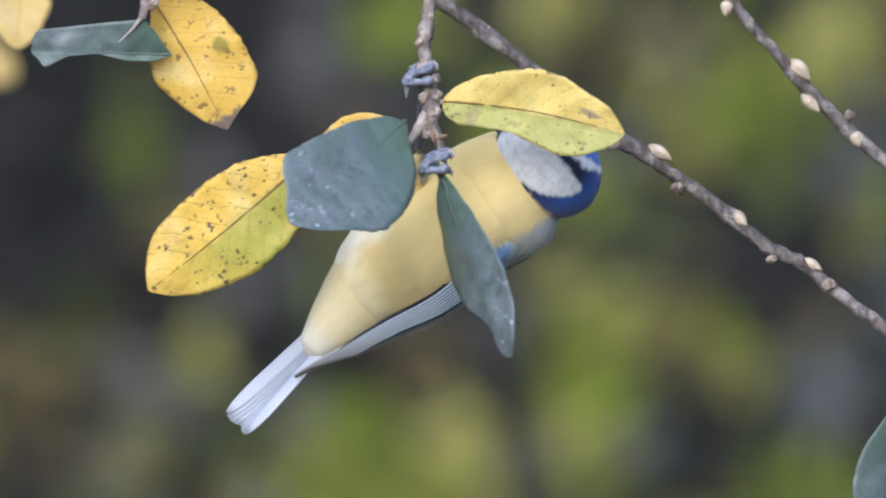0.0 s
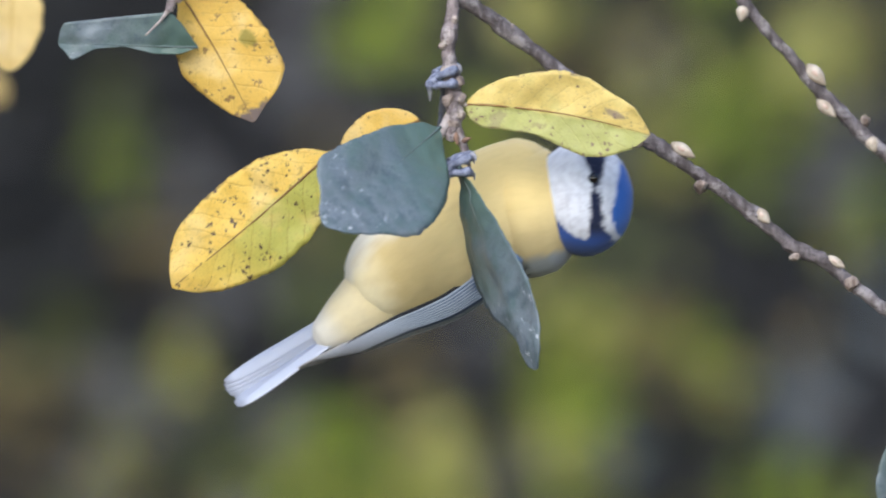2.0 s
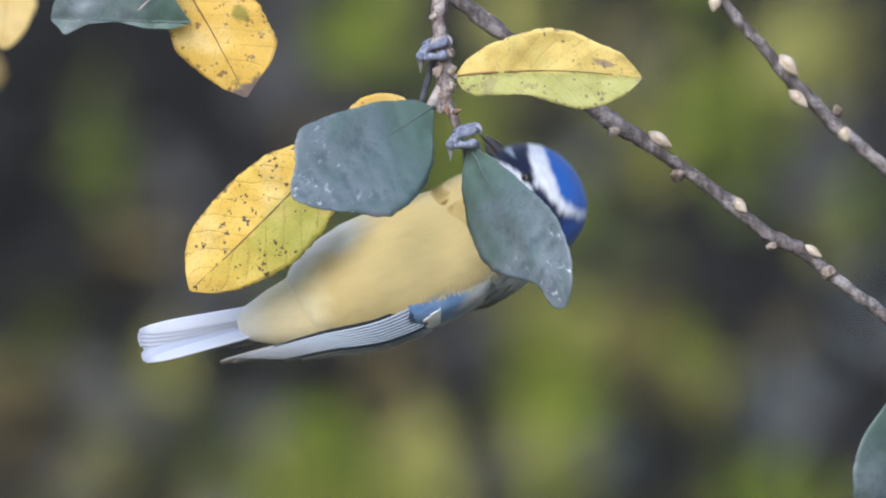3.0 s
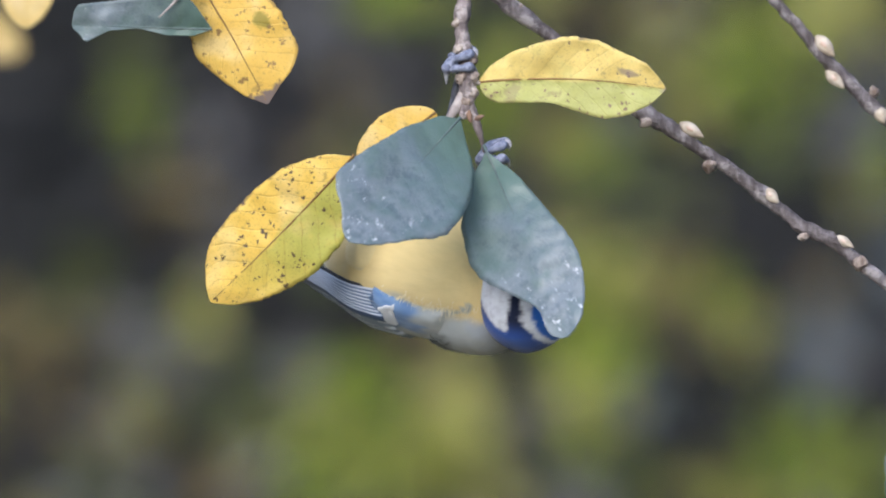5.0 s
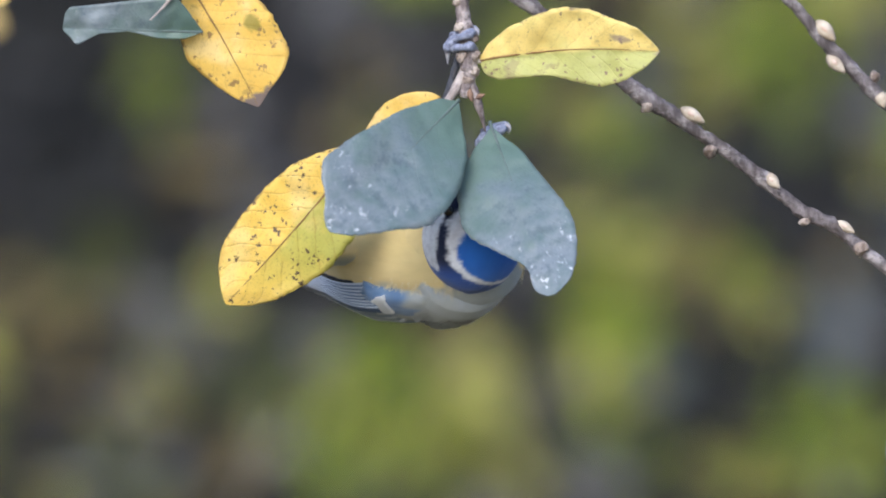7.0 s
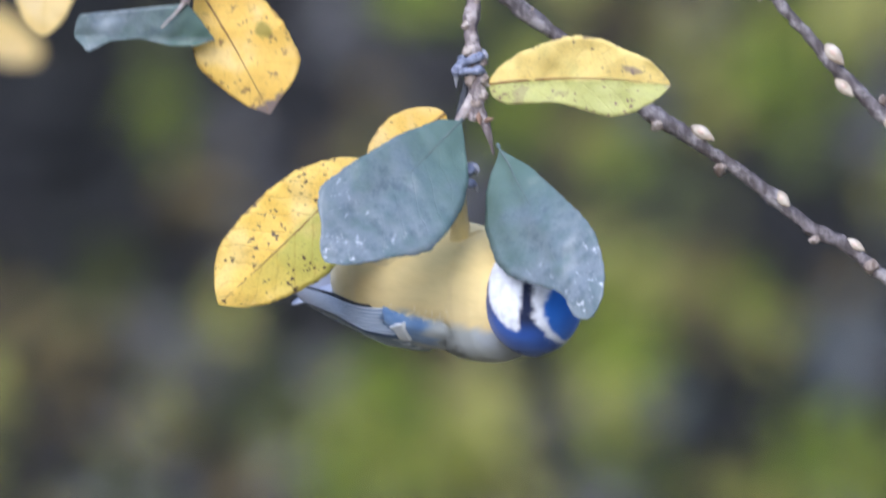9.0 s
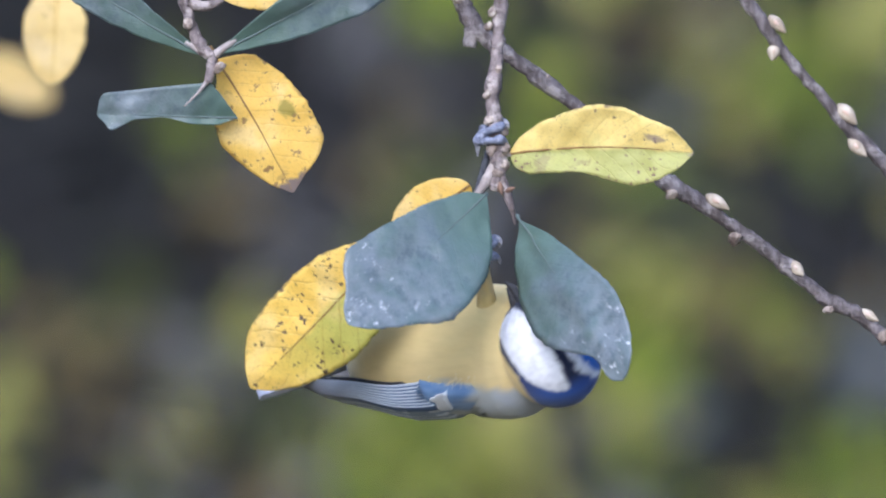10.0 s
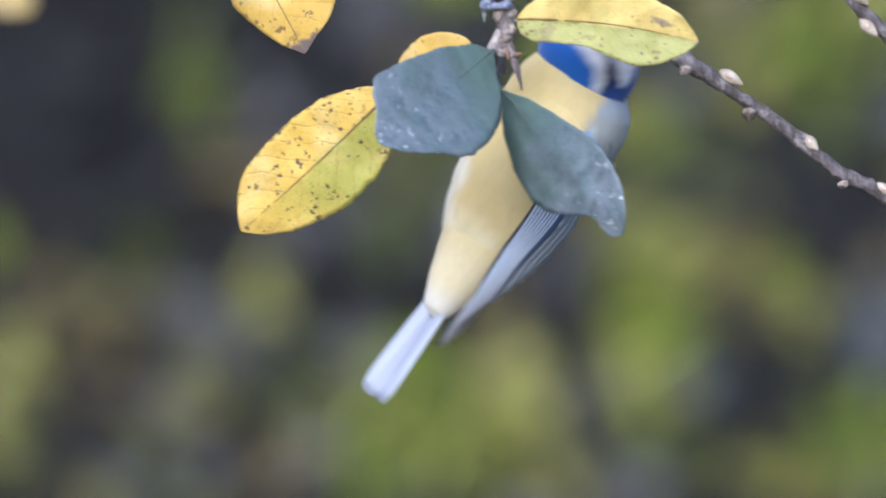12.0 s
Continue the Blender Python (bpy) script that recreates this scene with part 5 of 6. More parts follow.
def motions():
    walk(main_branch, [
        (0, pose(0.05607, 0.035, 1.62566, 0, -1.7, 0)),
        (0.1, pose(0.05729, 0.035, 1.62584, 0, -1.7, 0)),
        (0.5, pose(0.0672, 0.035, 1.6273, 0, -1.7, 0)),
        (1, pose(0.06423, 0.035, 1.62566, 0, -1.7, 0)),
        (1.5, pose(0.0669, 0.035, 1.6227, 0, -1.7, 0)),
        (2, pose(0.06735, 0.035, 1.62922, 0, -1.7, 0)),
        (2.5, pose(0.06112, 0.035, 1.61765, 0, -1.7, 0)),
        (3, pose(0.06572, 0.035, 1.63204, 0, -1.7, 0)),
        (3.5, pose(0.06468, 0.035, 1.62744, 0, -1.7, 0)),
        (3.7, pose(0.06542, 0.035, 1.62388, 0, -1.7, 0)),
        (5.3, pose(0.06364, 0.035, 1.61899, 0, -1.7, 0)),
        (5.5, pose(0.0629, 0.035, 1.61617, 0, -1.7, 0)),
        (6, pose(0.06023, 0.035, 1.6132, 0, -1.7, 0)),
        (6.5, pose(0.05949, 0.035, 1.61632, 0, -1.7, 0)),
        (7, pose(0.05949, 0.035, 1.61839, 0, -1.7, 0)),
        (7.2, pose(0.05993, 0.035, 1.61928, 0, -1.7, 0)),
        (8.8, pose(0.05993, 0.035, 1.62092, 0, -1.7, 0)),
        (9, pose(0.06067, 0.035, 1.62032, 0, -1.7, 0)),
        (9.5, pose(0.05756, 0.035, 1.61498, 0, -1.7, 0)),
        (10, pose(0.0586, 0.035, 1.60519, 0, -1.2, 0)),
        (10.5, pose(0.06112, 0.035, 1.60386, 0, -0.8, 0)),
        (11, pose(0.05355, 0.035, 1.5908)),
        (11.2, pose(0.05652, 0.035, 1.6, 0, -0.48, 0)),
        (11.4, pose(0.05993, 0.035, 1.6138, 0, -0.96, 0)),
        (11.5, pose(0.06053, 0.035, 1.6221, 0, -1.2, 0)),
        (12, pose(0.05919, 0.035, 1.62893, 0, -1.9, 0))])
    walk(upper_branch, [
        (0, pose(0.09344, 0.06, 1.64836, 0, -2, 0)),
        (0.1, pose(0.09429, 0.06, 1.64846, 0, -2, 0)),
        (0.5, pose(0.1012, 0.06, 1.64926, 0, -2, 0)),
        (1, pose(0.1006, 0.06, 1.64717, 0, -2, 0)),
        (1.5, pose(0.10254, 0.06, 1.64463, 0, -2, 0)),
        (2, pose(0.10284, 0.06, 1.65, 0, -2, 0)),
        (2.5, pose(0.09568, 0.06, 1.6403, 0, -2, 0)),
        (3, pose(0.10001, 0.06, 1.65254, 0, -2, 0)),
        (3.5, pose(0.09971, 0.06, 1.64971, 0, -2, 0)),
        (3.7, pose(0.10016, 0.06, 1.64642, 0, -2, 0)),
        (5.3, pose(0.09971, 0.06, 1.64224, 0, -2, 0)),
        (5.5, pose(0.09837, 0.06, 1.63866, 0, -2, 0)),
        (6, pose(0.09598, 0.06, 1.63538, 0, -2, 0)),
        (6.5, pose(0.09478, 0.06, 1.6412, 0, -2, 0)),
        (7, pose(0.09493, 0.06, 1.6415, 0, -2, 0)),
        (7.2, pose(0.09613, 0.06, 1.64299, 0, -2, 0)),
        (8.8, pose(0.09568, 0.06, 1.64254, 0, -2, 0)),
        (9, pose(0.09568, 0.06, 1.64194, 0, -2, 0)),
        (9.5, pose(0.09329, 0.06, 1.63717, 0, -2, 0)),
        (10, pose(0.09314, 0.06, 1.62911, 0, -2, 0)),
        (10.5, pose(0.09478, 0.06, 1.62896, 0, -2, 0)),
        (11, pose(0.08851, 0.06, 1.61806)),
        (11.2, pose(0.09045, 0.06, 1.62627, 0, -0.8, 0)),
        (11.4, pose(0.09269, 0.06, 1.63925, 0, -1.6, 0)),
        (11.5, pose(0.09344, 0.06, 1.64582, 0, -2, 0)),
        (12, pose(0.09314, 0.06, 1.65179, 0, -2, 0))])
    walk(left_twig, [
        (0, pose(-0.05705, 0.01, 1.63111)),
        (0.1, pose(-0.05551, 0.01, 1.63127)),
        (0.5, pose(-0.04305, 0.01, 1.63258)),
        (1, pose(-0.04806, 0.01, 1.63258)),
        (1.5, pose(-0.04452, 0.01, 1.62786)),
        (2, pose(-0.04482, 0.01, 1.63597)),
        (2.5, pose(-0.0485, 0.01, 1.62226)),
        (3, pose(-0.04231, 0.01, 1.64246)),
        (3.5, pose(-0.04659, 0.01, 1.63302)),
        (3.7, pose(-0.04482, 0.01, 1.63081)),
        (5.3, pose(-0.04777, 0.01, 1.62447)),
        (5.5, pose(-0.04983, 0.01, 1.62108)),
        (6, pose(-0.0547, 0.01, 1.61666)),
        (6.5, pose(-0.05322, 0.01, 1.61858)),
        (7, pose(-0.05396, 0.01, 1.62005)),
        (7.2, pose(-0.05293, 0.01, 1.62211)),
        (8.8, pose(-0.05337, 0.01, 1.62816)),
        (9, pose(-0.05248, 0.01, 1.62477)),
        (9.5, pose(-0.05573, 0.01, 1.61946)),
        (10, pose(-0.05234, 0.01, 1.60722)),
        (10.5, pose(-0.04924, 0.01, 1.60619)),
        (11, pose(-0.05853, 0.01, 1.59012)),
        (11.2, pose(-0.05292, 0.01, 1.59838)),
        (11.4, pose(-0.05056, 0.01, 1.61577)),
        (11.5, pose(-0.05071, 0.01, 1.62447)),
        (12, pose(-0.05219, 0.01, 1.63479))])
    walk(far_twig, [
        (0, pose(-0.11698, 0.22, 1.65523)),
        (0.5, pose(-0.1131, 0.22, 1.65446)),
        (1, pose(-0.11419, 0.22, 1.65058)),
        (1.5, pose(-0.1131, 0.22, 1.65058)),
        (2, pose(-0.11388, 0.22, 1.65213)),
        (2.5, pose(-0.1131, 0.22, 1.65291)),
        (3, pose(-0.11077, 0.22, 1.65834)),
        (3.5, pose(-0.10969, 0.22, 1.66066)),
        (3.7, pose(-0.11233, 0.22, 1.65135)),
        (5.3, pose(-0.11621, 0.22, 1.64856)),
        (5.5, pose(-0.11776, 0.22, 1.64623)),
        (6, pose(-0.11884, 0.22, 1.64515)),
        (6.5, pose(-0.12784, 0.22, 1.64825)),
        (7, pose(-0.12784, 0.22, 1.64903)),
        (7.2, pose(-0.1235, 0.22, 1.65089)),
        (8.8, pose(-0.11698, 0.22, 1.64623)),
        (9, pose(-0.11698, 0.22, 1.64794)),
        (9.5, pose(-0.12008, 0.22, 1.6436)),
        (10, pose(-0.12055, 0.22, 1.6377)),
        (10.5, pose(-0.12133, 0.22, 1.63786)),
        (11, pose(-0.12784, 0.22, 1.63118)),
        (11.5, pose(-0.13715, 0.22, 1.65415)),
        (12, pose(-0.13094, 0.22, 1.65756))])
    walk(hanging_twig, [
        (0, pose(-0.00015, 0, 1.63838)),
        (0.1, pose(0.00147, 0, 1.6383)),
        (0.5, pose(0.01456, 0, 1.63765)),
        (1, pose(0.01015, 0, 1.63662)),
        (1.5, pose(0.01162, 0, 1.63426)),
        (2, pose(0.01118, 0, 1.64059)),
        (2.5, pose(0.00897, 0, 1.63103)),
        (3, pose(0.01309, 0, 1.64794)),
        (3.5, pose(0.00971, 0, 1.63838)),
        (3.7, pose(0.01191, 0, 1.63515)),
        (5.3, pose(0.00824, 0, 1.63132)),
        (5.5, pose(0.00721, 0, 1.62882)),
        (6, pose(0.00456, 0, 1.62515)),
        (6.5, pose(0.00456, 0, 1.62735)),
        (7, pose(0.00456, 0, 1.63206)),
        (7.2, pose(0.00309, 0, 1.63132)),
        (8.8, pose(0.005, 0, 1.63324)),
        (9, pose(0.00529, 0, 1.6325)),
        (9.5, pose(0.00088, 0, 1.62706)),
        (10, pose(0.005, 0, 1.61735)),
        (10.5, pose(0.00897, 0, 1.61529)),
        (11, pose(-0.00059, 0, 1.60235)),
        (11.2, pose(0.00397, 0, 1.61103)),
        (11.4, pose(0.00735, 0, 1.62529)),
        (11.5, pose(0.01118, 0, 1.63515)),
        (12, pose(0.00382, 0, 1.64353))])
    walk(bird, [
        (0, pose(-0.00456, 0, 1.64426)),
        (0.1, pose(-0.00294, 0, 1.64418)),
        (0.5, pose(0.01015, 0, 1.64353)),
        (1, pose(0.00574, 0, 1.6425)),
        (1.5, pose(0.00721, 0, 1.64015)),
        (2, pose(0.00676, 0, 1.64647)),
        (2.5, pose(0.00456, 0, 1.63691)),
        (3, pose(0.00868, 0, 1.65382)),
        (3.5, pose(0.00529, 0, 1.64426)),
        (3.7, pose(0.0075, 0, 1.64103)),
        (5.3, pose(0.00382, 0, 1.63721)),
        (5.5, pose(0.00279, 0, 1.63471)),
        (6, pose(0.00015, 0, 1.63103)),
        (6.5, pose(0.00015, 0, 1.63324)),
        (7, pose(0.00015, 0, 1.63794)),
        (7.2, pose(-0.00132, 0, 1.63721)),
        (8.8, pose(0.00059, 0, 1.63912)),
        (9, pose(0.00088, 0, 1.63838)),
        (9.5, pose(-0.00353, 0, 1.63294)),
        (10, pose(0.00059, 0, 1.62324)),
        (10.5, pose(0.00456, 0, 1.62118)),
        (11, pose(-0.005, 0, 1.60824)),
        (11.2, pose(-0.00044, 0, 1.61691)),
        (11.4, pose(0.00294, 0, 1.63117)),
        (11.5, pose(0.00676, 0, 1.64103)),
        (12, pose(-0.00059, 0, 1.64941))])
    walk(twig_leaves["C"], [
        (0, pose(-0.03487, 0.002, -0.01469, -95.39, 39.32, 171.53)),
        (0.5, pose(-0.03251, 0.002, -0.01322, -94.75, 40.73, 172.74)),
        (1, pose(-0.03501, 0.002, -0.01367, -96.85, 40.12, 169.45)),
        (1.5, pose(-0.03604, 0.002, -0.00984, -97.73, 39.52, 167.96)),
        (2, pose(-0.03531, 0.002, -0.01249, -95.22, 40.12, 171.93)),
        (2.5, pose(-0.03119, 0.002, -0.01735, -96.48, 43.63, 170.65)),
        (3, pose(-0.03089, 0.002, -0.01719, -93.01, 44.92, 175.74)),
        (3.5, pose(-0.0331, 0.002, -0.01764, -96.88, 47.14, 170.65)),
        (3.7, pose(-0.0331, 0.002, -0.01779, -96.88, 47.14, 170.65)),
        (5.3, pose(-0.03281, 0.002, -0.01941, -102.92, 43.84, 161.68)),
        (5.5, pose(-0.03178, 0.002, -0.01941, -98.64, 45.58, 167.99)),
        (6, pose(-0.03207, 0.002, -0.02014, -96.94, 45.58, 170.33)),
        (6.5, pose(-0.03031, 0.002, -0.02088, -97.88, 46.46, 169.18)),
        (7, pose(-0.0306, 0.002, -0.02264, -97.6, 48.28, 169.87)),
        (7.2, pose(-0.0306, 0.002, -0.02205, -100.78, 42.58, 164.28)),
        (8.8, pose(-0.03134, 0.002, -0.02029, -94.51, 44.27, 173.55)),
        (9, pose(-0.03163, 0.002, -0.01941, -96.56, 43.84, 170.58)),
        (9.5, pose(-0.03193, 0.002, -0.01956, -96.31, 43.21, 170.83)),
        (10, pose(-0.03134, 0.002, -0.02309, -104.54, 44.27, 159.62)),
        (10.5, pose(-0.02736, 0.002, -0.02471, -91.42, 48.74, 170.17)),
        (11, pose(-0.03134, 0.002, -0.02104, -88.38, 50.65, 169.21)),
        (11.5, pose(-0.0328, 0.002, -0.01587, -97.88, 46.46, 169.18)),
        (12, pose(-0.03237, 0.002, -0.01808, -96.88, 42.58, 169.89))])
    walk(twig_leaves["D"], [
        (0, pose(0, 0, 0, 87.72, 10.37, -12.49)),
        (0.5, pose(0, 0, 0, 88.95, 8.63, -6.96)),
        (1, pose(0, 0, 0, 88.05, 10.02, -11.08)),
        (1.5, pose(0, 0, 0, 88.43, 10.37, -8.68)),
        (2, pose(0, 0, 0, 88.23, 9.5, -10.62)),
        (2.5, pose(0, 0, 0, 89.57, 1.72, -14.11)),
        (3, pose(0, 0, 0, 89.81, 0.86, -12.71)),
        (3.5, pose(0, 0, 0, 89.19, 3.1, -14.58)),
        (3.7, pose(0, 0, 0, 89.64, 2.75, -7.46)),
        (5.3, pose(0, 0, 0, 89.61, 1.72, -12.62)),
        (5.5, pose(0, 0, 0, 90, 0, -17.94)),
        (6, pose(0, 0, 0, 89.89, 0.34, -17.37)),
        (6.5, pose(0, 0, 0, 90.47, -1.38, -18.98)),
        (7, pose(0, 0, 0, 90.96, -2.58, -20.39)),
        (7.2, pose(0, 0, 0, 89.83, 0.52, -18.48)),
        (8.8, pose(0, 0, 0, 89.96, 0.17, -13.49)),
        (9, pose(0, 0, 0, 89.89, 0.34, -17.37)),
        (9.5, pose(0, 0, 0, 89.57, 1.38, -17.32)),
        (10, pose(0, 0, 0, 90.05, -0.17, -16.18)),
        (10.5, pose(0, 0, 0, 91.59, -4.13, -21.13)),
        (11, pose(0, 0, 0, 90.34, -0.86, -21.49)),
        (11.5, pose(0, 0, 0, 90, 6.51, 0)),
        (12, pose(0, 0, 0, 87.95, 6.89, -16.6))])
    walk(twig_leaves["E"], [
        (0, pose(-0.01267, 0.006, -0.00583, -103.96, 22.45, 146.94)),
        (0.5, pose(-0.0125, 0.006, -0.00525, -103.56, 22.11, 147.35)),
        (1, pose(-0.0125, 0.006, -0.00495, -103.56, 22.11, 147.35)),
        (1.5, pose(-0.01265, 0.006, -0.00437, -103.69, 21.44, 146.32)),
        (2, pose(-0.01221, 0.006, -0.00406, -103.69, 21.44, 146.32)),
        (2.5, pose(-0.01147, 0.006, -0.00732, -104.93, 20.77, 143.06)),
        (3, pose(-0.01176, 0.006, -0.00729, -106.77, 22.45, 141.72)),
        (3.5, pose(-0.01133, 0.006, -0.00701, -105.79, 24.84, 146.04)),
        (3.7, pose(-0.01132, 0.006, -0.00716, -105.79, 24.84, 146.04)),
        (5.3, pose(-0.01133, 0.006, -0.00776, -103.42, 33.81, 156.79)),
        (5.5, pose(-0.01074, 0.006, -0.00776, -103.42, 33.81, 156.79)),
        (6, pose(-0.01104, 0.006, -0.00777, -101.25, 37.66, 161.96)),
        (6.5, pose(-0.0106, 0.006, -0.00747, -101.88, 38.45, 161.31)),
        (7, pose(-0.0103, 0.006, -0.00953, -106.22, 33.81, 152.4)),
        (7.2, pose(-0.0103, 0.006, -0.00923, -106.22, 33.81, 152.4)),
        (8.8, pose(-0.01119, 0.006, -0.0079, -105.11, 32.69, 153.43)),
        (9, pose(-0.01133, 0.006, -0.00746, -105.11, 32.69, 153.43)),
        (9.5, pose(-0.01075, 0.006, -0.00718, -104.26, 29.04, 152.37)),
        (10, pose(-0.01045, 0.006, -0.00807, -105.4, 30.12, 151.23)),
        (10.5, pose(-0.01059, 0.006, -0.00896, -108.77, 33.81, 148.59)),
        (11, pose(-0.01031, 0.006, -0.00854, -105.17, 35.71, 155.08)),
        (11.5, pose(-0.0125, 0.006, -0.00599, -99.48, 37.66, 164.71)),
        (12, pose(-0.01178, 0.006, -0.00627, -105.78, 21.44, 142.29))])
    walk(twig_leaves["F"], [
        (0, pose(-0.00984, -0.006, -0.0052, -55.04, 26.64, -122.67)),
        (0.5, pose(-0.00634, -0.006, -0.00725, -53.57, 26.3, -120.98)),
        (1, pose(-0.0078, -0.006, -0.00666, -53.57, 26.3, -120.98)),
        (1.5, pose(-0.00751, -0.006, -0.00622, -53.6, 25.64, -120.4)),
        (2, pose(-0.00707, -0.006, -0.00623, -56.49, 25.3, -122.85)),
        (2.5, pose(-0.00633, -0.006, -0.00886, -65.25, 24.47, -131.94)),
        (3, pose(-0.00633, -0.006, -0.00815, -65.18, 23.98, -131.3)),
        (3.5, pose(-0.00589, -0.006, -0.0096, -63.57, 30.75, -135.81)),
        (3.7, pose(-0.00589, -0.006, -0.00974, -63.57, 30.75, -135.81)),
        (5.3, pose(-0.00471, -0.006, -0.00959, -50.81, 32.52, -123.39)),
        (5.5, pose(-0.00412, -0.006, -0.00959, -50.81, 32.52, -123.39)),
        (6, pose(-0.00588, -0.006, -0.01032, -53.49, 33.41, -126.64)),
        (6.5, pose(-0.00588, -0.006, -0.00959, -54.9, 38.04, -131.24)),
        (7, pose(-0.00588, -0.006, -0.01062, -58.83, 35.23, -133.64)),
        (7.2, pose(-0.00617, -0.006, -0.01003, -67.55, 31.1, -141.34)),
        (8.8, pose(-0.00632, -0.006, -0.01077, -65.12, 38.04, -143.04)),
        (9, pose(-0.00735, -0.006, -0.00959, -62.91, 39, -140.9)),
        (9.5, pose(-0.0069, -0.006, -0.01003, -64.35, 37.09, -141.48)),
        (10, pose(-0.00632, -0.006, -0.0106, -62.66, 35.23, -138.14)),
        (10.5, pose(-0.00589, -0.006, -0.01148, -66.5, 40.96, -146.44)),
        (11, pose(-0.00587, -0.006, -0.01175, -76.46, 45.07, -161.22)),
        (11.5, pose(-0.00883, -0.006, -0.00784, -42.12, 32.16, -115.7)),
        (12, pose(-0.00661, -0.006, -0.00814, -56.03, 23.98, -121.1))])
    walk(twig_leaves["G"], [
        (0, pose(-0.00118, -0.003, -0.01766, 92.27, 53.45, -63.1)),
        (0.5, pose(-0.00001, -0.003, -0.0184, 104.07, 54.4, -51.79)),
        (1, pose(-0.00192, -0.003, -0.01884, 102.99, 58.46, -52.5)),
        (1.5, pose(-0.00192, -0.003, -0.01869, 97.36, 56.38, -59.43)),
        (2, pose(-0.00148, -0.003, -0.01766, 97.86, 58.46, -57.42)),
        (2.5, pose(0.00073, -0.003, -0.01692, 89.07, 48.97, -58.51)),
        (3, pose(0.00249, -0.003, -0.01767, 78.97, 43.3, -57.43)),
        (3.5, pose(0.0022, -0.003, -0.0184, 64.76, 53.45, -53.39)),
        (3.7, pose(0.0022, -0.003, -0.0181, 66.52, 56.38, -46.72)),
        (5.3, pose(0.00146, -0.003, -0.01795, 37.14, 47.29, -67.72)),
        (5.5, pose(0.00073, -0.003, -0.01619, 26.66, 42.91, -77.05)),
        (6, pose(0.00147, -0.003, -0.01765, 23.55, 45.26, -72.8)),
        (6.5, pose(0.00147, -0.003, -0.01692, 24.9, 45.26, -71.75)),
        (7, pose(0.00294, -0.003, -0.01722, 28.84, 43.3, -69.31)),
        (7.2, pose(0.00191, -0.003, -0.01692, 32.81, 44.27, -65.77)),
        (8.8, pose(0.00323, -0.003, -0.01781, 49.09, 42.15, -56.97)),
        (9, pose(0.00294, -0.003, -0.01692, 58.57, 44.27, -59.13)),
        (9.5, pose(0.0022, -0.003, -0.01736, 63.33, 46.26, -60.27)),
        (10, pose(0.00249, -0.003, -0.01721, 75.26, 41.4, -56.29)),
        (10.5, pose(0.00367, -0.003, -0.01735, 46.85, 38.11, -63.57)),
        (11, pose(0.00294, -0.003, -0.0169, 43.32, 42.34, -64.49)),
        (11.5, pose(0.00146, -0.003, -0.0159, 101.97, 43.68, -43.27)),
        (12, pose(-0.00397, -0.003, -0.0184, 86.53, 37.4, -52.6))])
    body_rows = [
        (0, pose(0.00115, 0.032, -0.0419, -158, -37.67, 0)),
        (0.5, pose(-0.00422, 0.032, -0.04368, -158, -35.6, 0)),
        (1, pose(-0.00218, 0.032, -0.04324, -160, -29.39, 0)),
        (1.5, pose(0.00184, 0.032, -0.04104, -160, -29.89, 0)),
        (2, pose(-0.00128, 0.032, -0.04158, -158, -33.53, 0)),
        (2.5, pose(-0.01034, 0.032, -0.05382, -165.93, -18.05, 3.01)),
        (3, pose(-0.01298, 0.032, -0.05664, -162, -21.16, 0)),
        (3.5, pose(-0.01256, 0.032, -0.05523, -178.13, 11.73, -15.05)),
        (3.7, pose(-0.01224, 0.032, -0.0557, -179.86, 14.76, -18.43)),
        (5.3, pose(-0.0111, 0.035, -0.05382, -177.52, 8.6, -48.27)),
        (5.5, pose(-0.01229, 0.037, -0.0546, -175.16, 5.73, -51.52)),
        (6, pose(-0.0104, 0.042, -0.05614, -178.29, 5.75, -61.11)),
        (6.5, pose(-0.01114, 0.042, -0.05686, 179.88, 5.75, -64.98)),
        (7, pose(-0.0141, 0.037, -0.0556, -171.25, 2.87, -48.65)),
        (7.2, pose(-0.01114, 0.035, -0.0553, -170.73, 2.89, -43.36)),
        (8.8, pose(-0.01155, 0.032, -0.05675, -173.42, 5.77, -43.36)),
        (9, pose(-0.01185, 0.032, -0.05661, -173.42, 5.77, -43.36)),
        (9.5, pose(-0.00892, 0.032, -0.05651, -168, 0, -40.1)),
        (9.75, pose(-0.0089, 0.032, -0.05662, -159.81, -14.55, -15.05)),
        (10, pose(-0.0123, 0.032, -0.05644, -168.24, -2.87, -31.46)),
        (10.5, pose(0.00035, 0.047, -0.05897, -160, 0, -69.38)),
        (11, pose(0.00009, 0.047, -0.06046, -160, 0, -71.2)),
        (11.2, pose(0.00252, 0.041, -0.06311, -161.45, 0, -67.56)),
        (11.4, pose(-0.00606, 0.035, -0.0601, -165.21, -4.65, -37.57)),
        (11.5, pose(-0.01403, 0.032, -0.0557, -160, -14.47, 0)),
        (12, pose(0.00590, 0.032, -0.04585, 174.24, -59.34, 11.31))]
    for torso in (bird_body, *bird_wings):
        walk(torso, body_rows)
